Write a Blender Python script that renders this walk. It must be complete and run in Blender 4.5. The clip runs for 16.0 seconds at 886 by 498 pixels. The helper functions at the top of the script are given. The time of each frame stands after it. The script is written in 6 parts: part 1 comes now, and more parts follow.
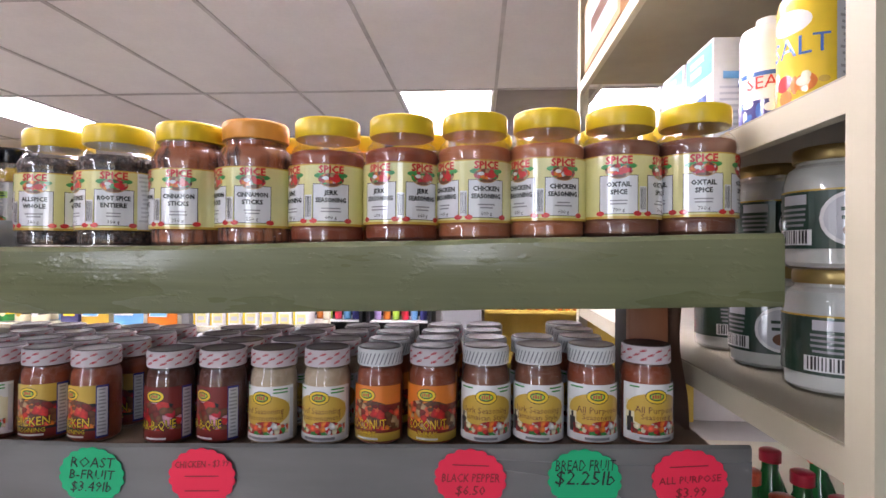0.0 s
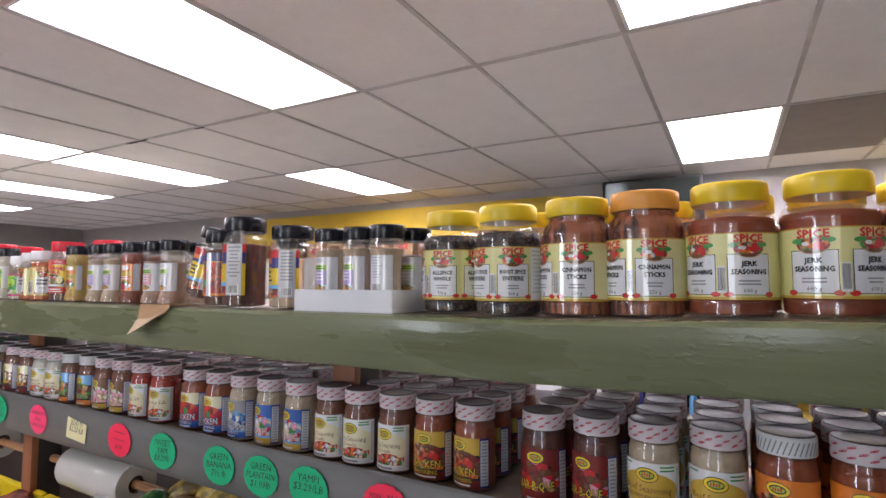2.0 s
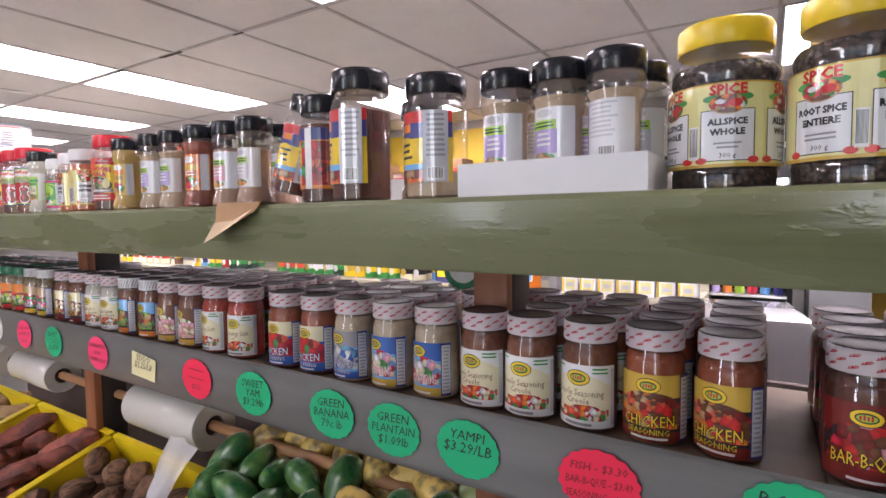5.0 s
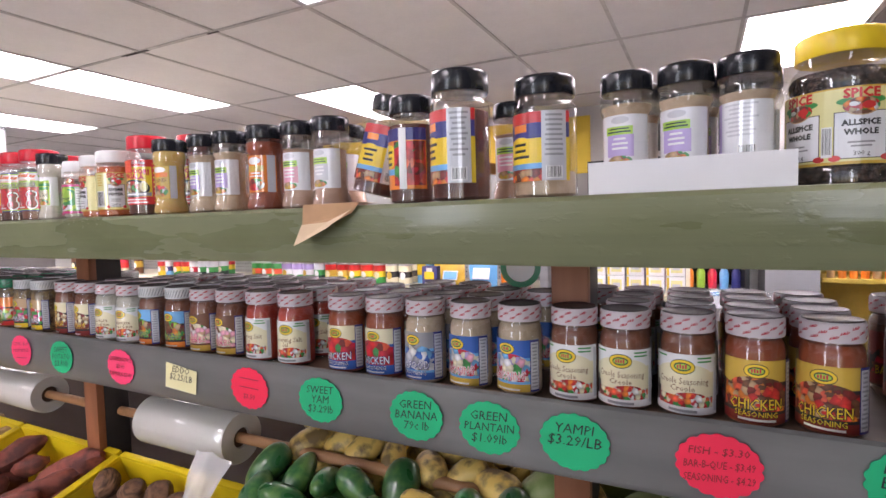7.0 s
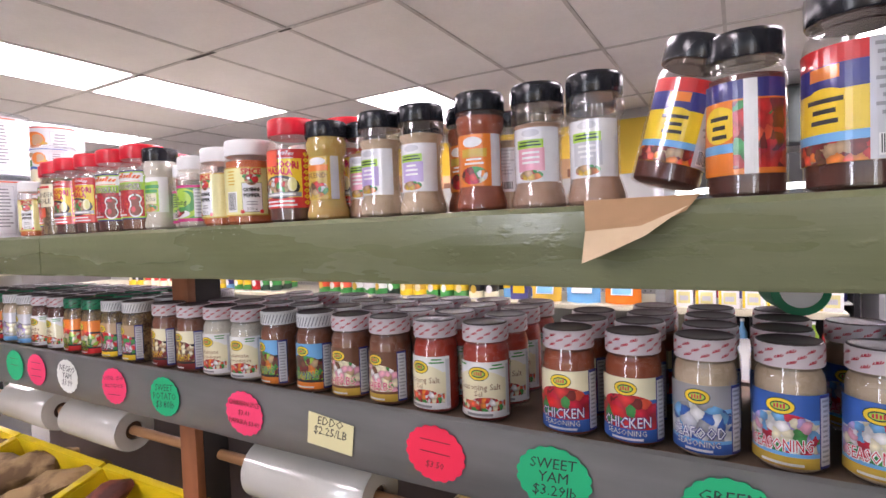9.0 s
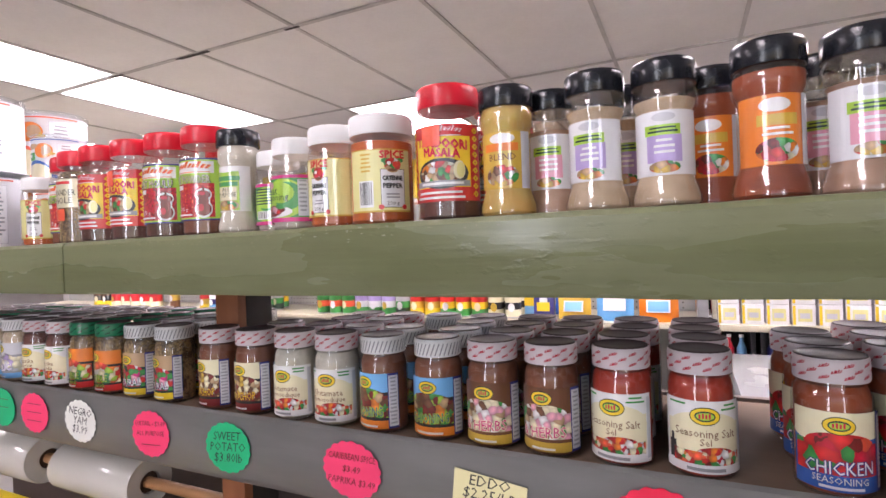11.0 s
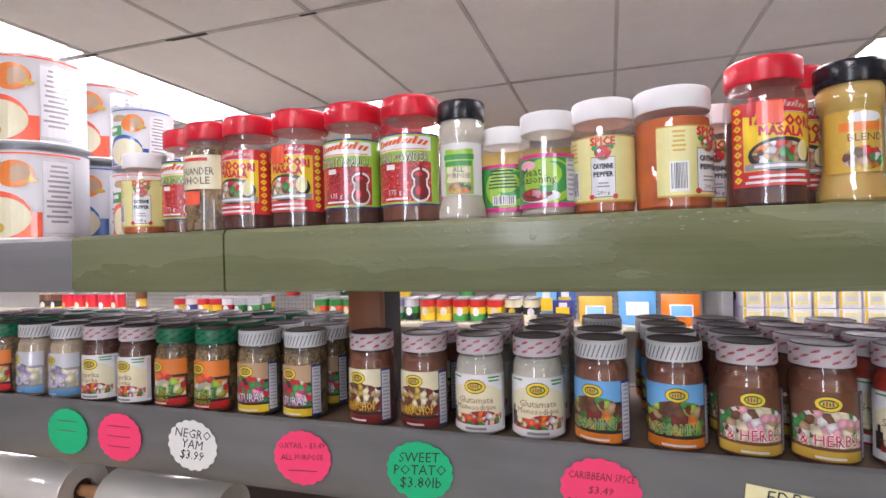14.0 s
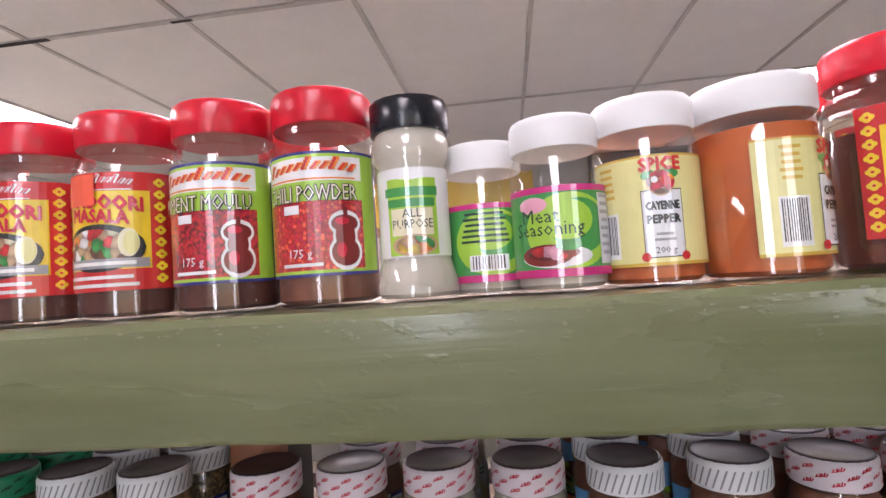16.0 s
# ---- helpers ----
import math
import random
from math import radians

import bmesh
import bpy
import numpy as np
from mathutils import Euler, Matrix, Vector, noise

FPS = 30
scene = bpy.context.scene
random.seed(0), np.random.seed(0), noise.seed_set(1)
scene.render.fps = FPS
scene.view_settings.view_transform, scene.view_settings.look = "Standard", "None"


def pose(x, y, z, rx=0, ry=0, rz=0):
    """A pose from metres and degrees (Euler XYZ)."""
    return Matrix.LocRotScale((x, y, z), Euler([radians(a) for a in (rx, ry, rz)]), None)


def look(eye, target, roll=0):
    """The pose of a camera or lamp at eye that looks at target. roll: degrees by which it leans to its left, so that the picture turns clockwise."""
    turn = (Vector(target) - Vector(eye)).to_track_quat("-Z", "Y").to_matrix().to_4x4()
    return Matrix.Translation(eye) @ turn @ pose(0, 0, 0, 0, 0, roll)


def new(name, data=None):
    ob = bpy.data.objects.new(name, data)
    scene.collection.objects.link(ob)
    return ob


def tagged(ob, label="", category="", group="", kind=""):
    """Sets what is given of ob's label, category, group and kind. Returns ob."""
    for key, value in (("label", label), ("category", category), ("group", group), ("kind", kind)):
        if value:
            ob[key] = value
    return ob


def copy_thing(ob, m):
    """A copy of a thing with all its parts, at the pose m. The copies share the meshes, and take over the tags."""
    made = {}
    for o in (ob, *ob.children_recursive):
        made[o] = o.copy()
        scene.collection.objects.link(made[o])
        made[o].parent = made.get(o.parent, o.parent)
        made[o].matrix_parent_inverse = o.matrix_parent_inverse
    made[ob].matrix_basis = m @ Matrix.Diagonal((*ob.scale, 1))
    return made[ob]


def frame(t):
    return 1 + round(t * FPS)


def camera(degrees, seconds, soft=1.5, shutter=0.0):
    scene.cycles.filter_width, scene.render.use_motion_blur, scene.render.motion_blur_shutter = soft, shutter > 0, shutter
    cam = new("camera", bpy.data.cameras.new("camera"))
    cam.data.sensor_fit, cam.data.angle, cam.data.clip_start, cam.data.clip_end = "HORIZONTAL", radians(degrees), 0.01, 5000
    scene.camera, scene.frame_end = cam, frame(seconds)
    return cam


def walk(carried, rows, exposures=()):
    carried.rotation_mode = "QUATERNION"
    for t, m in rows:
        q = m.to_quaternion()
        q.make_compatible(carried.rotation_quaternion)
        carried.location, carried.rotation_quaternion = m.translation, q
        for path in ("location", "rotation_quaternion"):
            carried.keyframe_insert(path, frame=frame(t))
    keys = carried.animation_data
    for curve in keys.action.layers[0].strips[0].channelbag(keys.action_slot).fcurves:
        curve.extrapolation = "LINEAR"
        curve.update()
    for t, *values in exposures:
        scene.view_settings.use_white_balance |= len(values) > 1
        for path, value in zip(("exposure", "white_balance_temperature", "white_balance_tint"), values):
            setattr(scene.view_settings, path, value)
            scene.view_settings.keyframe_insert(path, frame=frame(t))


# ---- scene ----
cam = camera(81.0, 16.0)
PATH = [
    (0, (0.015, 0.024, 1.518), (-0.123, 2.02, 1.528), 0.4),
    (0.5, (0.031, 0.021, 1.553), (-0.11, 2.014, 1.638), -0.1),
    (0.9, (0.002, 0.008, 1.544), (-0.27, 1.978, 1.759), -0.7),
    (1, (-0.018, 0.014, 1.574), (-0.347, 1.979, 1.757), -0.1),
    (1.5, (-0.104, -0.006, 1.576), (-0.764, 1.874, 1.759), 0.4),
    (2, (-0.181, -0.022, 1.565), (-1.147, 1.724, 1.699), 0.1),
    (2.5, (-0.255, 0.011, 1.553), (-1.464, 1.602, 1.618), 0.1),
    (3, (-0.288, 0.073, 1.528), (-1.594, 1.588, 1.529), 0.3),
    (3.5, (-0.308, 0.121, 1.519), (-1.658, 1.596, 1.47), 0.0),
    (4, (-0.351, 0.155, 1.505), (-1.699, 1.63, 1.421), -0.3),
    (4.2, (-0.387, 0.159, 1.499), (-1.696, 1.668, 1.403), -0.4),
    (6.3, (-0.648, 0.039, 1.5), (-1.467, 1.86, 1.391), -0.8),
    (6.5, (-0.656, 0.034, 1.501), (-1.481, 1.852, 1.395), -0.9),
    (7, (-0.692, 0.022, 1.497), (-1.585, 1.808, 1.389), -1.5),
    (7.5, (-0.775, 0.051, 1.494), (-1.75, 1.795, 1.392), -2.0),
    (8, (-0.895, 0.099, 1.502), (-1.944, 1.8, 1.414), -2.2),
    (8.2, (-0.93, 0.116, 1.502), (-2.009, 1.798, 1.419), -2.3),
    (10.3, (-1.27, 0.077, 1.492), (-2.069, 1.91, 1.457), -1.7),
    (10.5, (-1.3, 0.077, 1.489), (-2.103, 1.908, 1.458), -1.7),
    (11, (-1.384, 0.126, 1.492), (-2.237, 1.934, 1.488), -2.1),
    (11.5, (-1.439, 0.154, 1.488), (-2.35, 1.935, 1.502), -2.4),
    (12, (-1.491, 0.16, 1.486), (-2.41, 1.937, 1.493), -1.9),
    (12.5, (-1.588, 0.129, 1.489), (-2.443, 1.937, 1.499), -1.9),
    (13, (-1.697, 0.086, 1.491), (-2.479, 1.927, 1.495), -2.0),
    (13.5, (-1.764, 0.046, 1.486), (-2.479, 1.914, 1.476), -1.5),
    (14, (-1.772, 0.059, 1.485), (-2.386, 1.962, 1.501), -1.4),
    (14.5, (-1.768, 0.176, 1.503), (-2.249, 2.116, 1.575), -2.2),
    (15, (-1.777, 0.298, 1.524), (-2.125, 2.264, 1.633), -3.3),
    (15.5, (-1.829, 0.291, 1.541), (-2.1, 2.268, 1.665), -3.8),
    (16, (-1.874, 0.289, 1.536), (-2.117, 2.271, 1.644), -3.9),
]
walk(cam, [(t, look(eye, target, roll)) for t, eye, target, roll in PATH],
     exposures=((0, 0.4, 6300, 17), (1.5, 0.0, 6200, 14), (3, 0.0, 6400, 16), (7, 0.25, 6400, 18), (10.5, 0.22, 6500, 19), (13.5, 0.1, 6300, 16), (16, 0.1, 6400, 19)))

# ---- world and lights ----
world = bpy.data.worlds.new("world")
scene.world = world
world.use_nodes = True
wn, wl = world.node_tree.nodes, world.node_tree.links
sky = wn.new("ShaderNodeTexSky")
sky.sky_type, sky.sun_disc, sky.sun_elevation, sky.sun_rotation = "NISHITA", False, radians(40), radians(150)
wl.new(sky.outputs[0], wn["Background"].inputs[0])
wn["Background"].inputs[1].default_value = 0.12
TUBE = 12.0
for wx, energy in ((0.0, 9), (-2.3, 17)):
    window_light = bpy.data.lights.new("window_light", "AREA")
    window_light.shape, window_light.size, window_light.size_y = "RECTANGLE", 0.36, 1.5
    window_light.energy, window_light.color = energy, (0.88, 0.94, 1.0)
    new("window_light", window_light).matrix_world = look((wx, -2.2, 1.6), (wx, 2.0, 1.6))

# ---- materials ----
MATS = {}


def nodes_of(name):
    m = bpy.data.materials.new(name)
    m.use_nodes = True
    return m, m.node_tree.nodes, m.node_tree.links, m.node_tree.nodes["Principled BSDF"]


def surface(name, color, rough=0.5, metal=0.0, vary=0.12, scale=30.0, bump=0.0, coat=0.0, stretch=(1, 1, 1), dirt=0.0, color2=None, island=0.0):
    """A painted, printed or natural surface with grain and blotches at two scales."""
    if name in MATS:
        return MATS[name]
    m, n, l, b = nodes_of(name)
    tc = n.new("ShaderNodeTexCoord")
    mp = n.new("ShaderNodeMapping")
    mp.inputs["Scale"].default_value = stretch
    l.new(tc.outputs["Object"], mp.inputs[0])
    fine = n.new("ShaderNodeTexNoise")
    fine.inputs["Scale"].default_value, fine.inputs["Detail"].default_value = scale, 5
    big = n.new("ShaderNodeTexNoise")
    big.inputs["Scale"].default_value, big.inputs["Detail"].default_value = scale * 0.13, 3
    for t in (fine, big):
        l.new(mp.outputs[0], t.inputs["Vector"])
    add = n.new("ShaderNodeMath")
    add.operation = "ADD"
    l.new(fine.outputs[0], add.inputs[0])
    l.new(big.outputs[0], add.inputs[1])
    ramp = n.new("ShaderNodeMapRange")
    ramp.inputs[1].default_value, ramp.inputs[2].default_value = (0.88, 1.12) if color2 else (0.6, 1.4)
    l.new(add.outputs[0], ramp.inputs[0])
    mix = n.new("ShaderNodeMix")
    mix.data_type = "RGBA"
    c2 = color2 or tuple(c * (1 - vary) for c in color)
    c1 = color if color2 else tuple(min(1, c * (1 + vary * 0.5)) for c in color)
    mix.inputs[6].default_value, mix.inputs[7].default_value = (*c1, 1), (*c2, 1)
    l.new(ramp.outputs[0], mix.inputs[0])
    out = mix.outputs[2]
    if island:
        info = n.new("ShaderNodeObjectInfo")
        geo = n.new("ShaderNodeNewGeometry")
        s = n.new("ShaderNodeMath")
        s.operation = "ADD"
        l.new(info.outputs["Random"], s.inputs[0])
        l.new(geo.outputs["Random Per Island"], s.inputs[1])
        hv = n.new("ShaderNodeHueSaturation")
        mr = n.new("ShaderNodeMapRange")
        mr.inputs[2].default_value = 2.0
        mr.inputs[3].default_value, mr.inputs[4].default_value = 1 - island, 1 + island
        l.new(s.outputs[0], mr.inputs[0])
        l.new(mr.outputs[0], hv.inputs["Value"])
        l.new(out, hv.inputs["Color"])
        out = hv.outputs[0]
    l.new(out, b.inputs["Base Color"])
    rr = n.new("ShaderNodeMapRange")
    rr.inputs[3].default_value, rr.inputs[4].default_value = max(0.02, rough * 0.8), min(1, rough * 1.25)
    l.new(big.outputs[0], rr.inputs[0])
    l.new(rr.outputs[0], b.inputs["Roughness"])
    b.inputs["Metallic"].default_value = metal
    b.inputs["Coat Weight"].default_value = coat
    b.inputs["Coat Roughness"].default_value = 0.08
    if bump:
        bp = n.new("ShaderNodeBump")
        bp.inputs["Strength"].default_value, bp.inputs["Distance"].default_value = bump, 0.004
        l.new(add.outputs[0], bp.inputs["Height"])
        l.new(bp.outputs[0], b.inputs["Normal"])
    if coat > 0.4:
        b.inputs["Coat IOR"].default_value = 1.65
    MATS[name] = m
    return m


def clear(name, tint, gloss=0.08, haze=0.012):
    """Thin clear plastic or glass: see-through with a glossy skin."""
    if name in MATS:
        return MATS[name]
    m = bpy.data.materials.new(name)
    m.use_nodes = True
    n, l = m.node_tree.nodes, m.node_tree.links
    n.remove(n["Principled BSDF"])
    tr, gl, mx, fr = n.new("ShaderNodeBsdfTransparent"), n.new("ShaderNodeBsdfGlossy"), n.new("ShaderNodeMixShader"), n.new("ShaderNodeLayerWeight")
    tr.inputs[0].default_value = (*tint, 1)
    gl.inputs["Roughness"].default_value = gloss
    pw, ml = n.new("ShaderNodeMath"), n.new("ShaderNodeMath")
    pw.operation, ml.operation = "POWER", "MULTIPLY_ADD"
    pw.inputs[1].default_value, ml.inputs[1].default_value, ml.inputs[2].default_value = 4.0, 0.28, 0.09
    l.new(fr.outputs["Facing"], pw.inputs[0])
    l.new(pw.outputs[0], ml.inputs[0])
    df, hz = n.new("ShaderNodeBsdfDiffuse"), n.new("ShaderNodeMixShader")
    df.inputs[0].default_value, hz.inputs[0].default_value = (0.85, 0.84, 0.84, 1), haze
    l.new(tr.outputs[0], hz.inputs[1])
    l.new(df.outputs[0], hz.inputs[2])
    l.new(ml.outputs[0], mx.inputs[0])
    l.new(hz.outputs[0], mx.inputs[1])
    l.new(gl.outputs[0], mx.inputs[2])
    l.new(mx.outputs[0], n["Material Output"].inputs[0])
    MATS[name] = m
    return m


def glow(name, color, strength):
    m, n, l, b = nodes_of(name)
    b.inputs["Base Color"].default_value = (0.8, 0.8, 0.8, 1)
    b.inputs["Emission Color"].default_value = (*color, 1)
    b.inputs["Emission Strength"].default_value = strength
    MATS[name] = m
    return m


INK = {
    "white": (0.8, 0.8, 0.8), "paper": (0.76, 0.77, 0.8), "cream": (0.78, 0.73, 0.5), "pale_yellow": (0.74, 0.7, 0.3), "yellow": (0.85, 0.6, 0.02),
    "gold": (0.62, 0.4, 0.05), "orange": (0.8, 0.22, 0.02), "red": (0.62, 0.02, 0.02), "crimson": (0.6, 0.01, 0.04), "dark_red": (0.2, 0.015, 0.012),
    "brown": (0.16, 0.06, 0.025), "black": (0.015, 0.015, 0.017), "grey": (0.3, 0.3, 0.32), "light_grey": (0.55, 0.56, 0.6), "blue": (0.03, 0.12, 0.45),
    "sky_blue": (0.15, 0.42, 0.75), "navy": (0.03, 0.03, 0.2), "green": (0.04, 0.3, 0.06), "lime": (0.35, 0.6, 0.05), "dark_green": (0.008, 0.04, 0.024),
    "magenta": (0.6, 0.02, 0.2), "pink": (0.75, 0.35, 0.45), "lilac": (0.45, 0.35, 0.65), "flame": (0.9, 0.12, 0.05), "tan": (0.5, 0.33, 0.18),
}


def ink(name):
    return surface("print_" + name, INK[name], 0.4, vary=0.08, scale=60, coat=1.0)


PHOTOS = {
    "salad": (("red", "flame", "white", "crimson", "green", "orange", "dark_red", "cream"), 150), "meat": (("dark_red", "crimson", "brown", "red", "black", "dark_red", "pink"), 120),
    "roast": (("dark_red", "tan", "red", "brown", "orange", "dark_red", "flame", "brown"), 130), "peppers": (("red", "crimson", "red", "flame", "green", "red", "dark_red"), 70),
    "fish": (("white", "light_grey", "sky_blue", "paper", "grey", "blue"), 80), "flowers": (("white", "pink", "cream", "crimson", "lilac", "sky_blue", "green"), 110),
    "garlic": (("white", "tan", "pink", "cream", "green", "brown", "cream"), 120), "nuts": (("tan", "brown", "gold", "brown", "cream", "dark_red"), 140),
    "herbs": (("crimson", "magenta", "green", "red", "white", "dark_green", "pink"), 120), "veg": (("orange", "red", "white", "green", "flame", "lime", "cream"), 100),
    "stew": (("brown", "tan", "dark_red", "green", "lime", "brown", "orange"), 110), "cloves": (("white", "paper", "lilac", "light_grey", "grey", "cream"), 90),
    "chilli": (("red", "crimson", "red", "flame", "red", "crimson"), 420), "clove_dark": (("crimson", "dark_red", "red", "crimson", "red"), 380),
    "dish": (("tan", "cream", "green", "gold", "red", "white", "brown", "orange"), 150), "fruit": (("red", "tan", "orange", "crimson", "brown", "red", "white", "green"), 200), "herb_leaf": (("green", "lime", "green", "dark_green", "lime"), 60),
}


def photo(name):
    """A printed colour picture of food: soft-edged, rounded patches of its colours."""
    key = "photo_" + name
    if key in MATS:
        return MATS[key]
    cols, scale = PHOTOS[name]
    m, n, l, b = nodes_of(key)
    tc, nz, ad, vo = n.new("ShaderNodeTexCoord"), n.new("ShaderNodeTexNoise"), n.new("ShaderNodeVectorMath"), n.new("ShaderNodeTexVoronoi")
    nz.inputs["Scale"].default_value, nz.inputs["Detail"].default_value = scale * 0.9, 3
    l.new(tc.outputs["Object"], nz.inputs["Vector"])
    ad.operation, ad.inputs[2].default_value, = "MULTIPLY_ADD", (0, 0, 0)
    ad.inputs[1].default_value = (0.9 / scale,) * 3
    l.new(nz.outputs["Color"], ad.inputs[0])
    l.new(tc.outputs["Object"], ad.inputs[2])
    vo.inputs["Scale"].default_value = scale
    l.new(ad.outputs[0], vo.inputs["Vector"])
    sp, cr = n.new("ShaderNodeSeparateColor"), n.new("ShaderNodeValToRGB")
    l.new(vo.outputs["Color"], sp.inputs[0])
    l.new(sp.outputs[0], cr.inputs[0])
    cr.color_ramp.interpolation = "CONSTANT"
    for i, c in enumerate(cols):
        e = cr.color_ramp.elements[i] if i < 2 else cr.color_ramp.elements.new(i / len(cols))
        e.position, e.color = i / len(cols), (*INK[c], 1)
    mr, hv = n.new("ShaderNodeMapRange"), n.new("ShaderNodeHueSaturation")
    mr.inputs[2].default_value, mr.inputs[3].default_value, mr.inputs[4].default_value = 0.8, 1.25, 0.5
    l.new(vo.outputs["Distance"], mr.inputs[0])
    l.new(mr.outputs[0], hv.inputs["Value"])
    l.new(cr.outputs[0], hv.inputs["Color"])
    l.new(hv.outputs[0], b.inputs["Base Color"])
    b.inputs["Roughness"].default_value, b.inputs["Coat Weight"].default_value, b.inputs["Coat Roughness"].default_value = 0.4, 1.0, 0.08
    b.inputs["Coat IOR"].default_value = 1.65
    MATS[key] = m
    return m


# ---- mesh building ----
FACET = 0.12

class Shape:
    """Collects vertices, faces and a material for every face of one mesh."""

    def __init__(self):
        self.v, self.f, self.m, self.mats = [], [], [], []

    def slot(self, mat):
        if mat not in self.mats:
            self.mats.append(mat)
        return self.mats.index(mat)

    def add(self, verts, faces, mat):
        k, s = len(self.v), self.slot(mat)
        self.v += [tuple(p) for p in verts]
        self.f += [tuple(i + k for i in f) for f in faces]
        self.m += [s] * len(faces)
        return self

    def box(self, x0, x1, y0, y1, z0, z1, mat, bevel=0.0):
        if bevel:
            bm = bmesh.new()
            bmesh.ops.create_cube(bm, size=1)
            for p in bm.verts:
                p.co = Vector(((x0 + x1) / 2 + p.co.x * (x1 - x0), (y0 + y1) / 2 + p.co.y * (y1 - y0), (z0 + z1) / 2 + p.co.z * (z1 - z0)))
            bmesh.ops.bevel(bm, geom=bm.edges[:], offset=bevel, segments=2, affect="EDGES", profile=0.6)
            bm.verts.index_update()
            self.add([p.co[:] for p in bm.verts], [[q.index for q in f.verts] for f in bm.faces], mat)
            bm.free()
            return self
        vs = [(x, y, z) for z in (z0, z1) for y in (y0, y1) for x in (x0, x1)]
        return self.add(vs, [(0, 2, 3, 1), (4, 5, 7, 6), (0, 1, 5, 4), (2, 6, 7, 3), (0, 4, 6, 2), (1, 3, 7, 5)], mat)

    def lathe(self, profile, mat, n=24, cx=0.0, cy=0.0, axis="z", ridges=0, ridge=0.0):
        vs, fs = [], []
        for r, z in profile:
            for i in range(n):
                a = 2 * math.pi * i / n
                rr = r - (ridge if ridges and i % 2 else 0)
                p = (rr * math.cos(a), rr * math.sin(a), z)
                vs.append((cx + p[0], cy + p[1], p[2]) if axis == "z" else (p[2], cx + p[0], cy + p[1]))
        for j in range(len(profile) - 1):
            for i in range(n):
                k = (i + 1) % n
                fs.append((j * n + i, j * n + k, (j + 1) * n + k, (j + 1) * n + i))
        fs.append(tuple(reversed(range(n))))
        fs.append(tuple(range((len(profile) - 1) * n, len(profile) * n)))
        return self.add(vs, fs, mat)

    def bend(self, pts, faces, r, mat):
        """Flat points (u, v) wrapped round a jar of radius r, facing -y, on facets shared by every mark."""
        out = []
        for u, v in pts:
            a = u / r / FACET
            k = math.floor(a)
            t, a0, a1 = a - k, k * FACET, (k + 1) * FACET
            out.append((r * (math.sin(a0) * (1 - t) + math.sin(a1) * t), -r * (math.cos(a0) * (1 - t) + math.cos(a1) * t), v))
        return self.add(out, faces, mat)

    def stops(self, r, u0, u1, extra=()):
        k0, k1 = math.ceil(u0 / r / FACET + 1e-6), math.floor(u1 / r / FACET - 1e-6)
        return sorted({u0, u1, *(k * FACET * r for k in range(k0, k1 + 1)), *extra})

    def wrap(self, r, u0, u1, v0, v1, mat):
        us = self.stops(r, min(u0, u1), max(u0, u1))
        pts = [(u, v) for u in us for v in (v0, v1)]
        return self.bend(pts, [(2 * i, 2 * i + 2, 2 * i + 3, 2 * i + 1) for i in range(len(us) - 1)], r, mat)

    def oval(self, r, u, v, ru, rv, mat, n=10):
        us = self.stops(r, u - ru, u + ru, [u + ru * math.cos(math.pi * i / n) for i in range(1, n)])
        h = [rv * math.sqrt(max(0.0, 1 - ((q - u) / ru) ** 2)) for q in us]
        pts = [p for q, w in zip(us, h) for p in ((q, v - w), (q, v + w))]
        return self.bend(pts, [(2 * i, 2 * i + 2, 2 * i + 3, 2 * i + 1) for i in range(len(us) - 1)], r, mat)

    def make(self, name, parent=None, label="", smooth=True):
        me = bpy.data.meshes.new(name)
        me.from_pydata(self.v, [], self.f)
        for mt in self.mats:
            me.materials.append(mt)
        me.polygons.foreach_set("material_index", self.m)
        me.polygons.foreach_set("use_smooth", [smooth] * len(self.f))
        if smooth:
            me.set_sharp_from_angle(angle=radians(38))
        me.update()
        ob = new(name, me)
        ob.parent = parent
        if label:
            ob["label"] = label
        return ob


GLYPHS = {}


def letters(text):
    """The flat outline of a text, one unit high, centred: points and faces."""
    if text not in GLYPHS:
        cu = bpy.data.curves.new("text", "FONT")
        cu.body, cu.align_x, cu.size, cu.resolution_u = text, "CENTER", 1.4, 1
        ob = bpy.data.objects.new("text", cu)
        scene.collection.objects.link(ob)
        bpy.context.view_layer.update()
        me = bpy.data.meshes.new_from_object(ob.evaluated_get(bpy.context.evaluated_depsgraph_get()))
        GLYPHS[text] = ([p.co[:2] for p in me.vertices], [tuple(p.vertices) for p in me.polygons])
        bpy.data.objects.remove(ob)
    return GLYPHS[text]


def thing(name, label, category, at, group="", kind=""):
    ob = tagged(new(name), label, category, group, kind)
    ob.empty_display_size = 0.05
    ob.matrix_world = at
    return ob


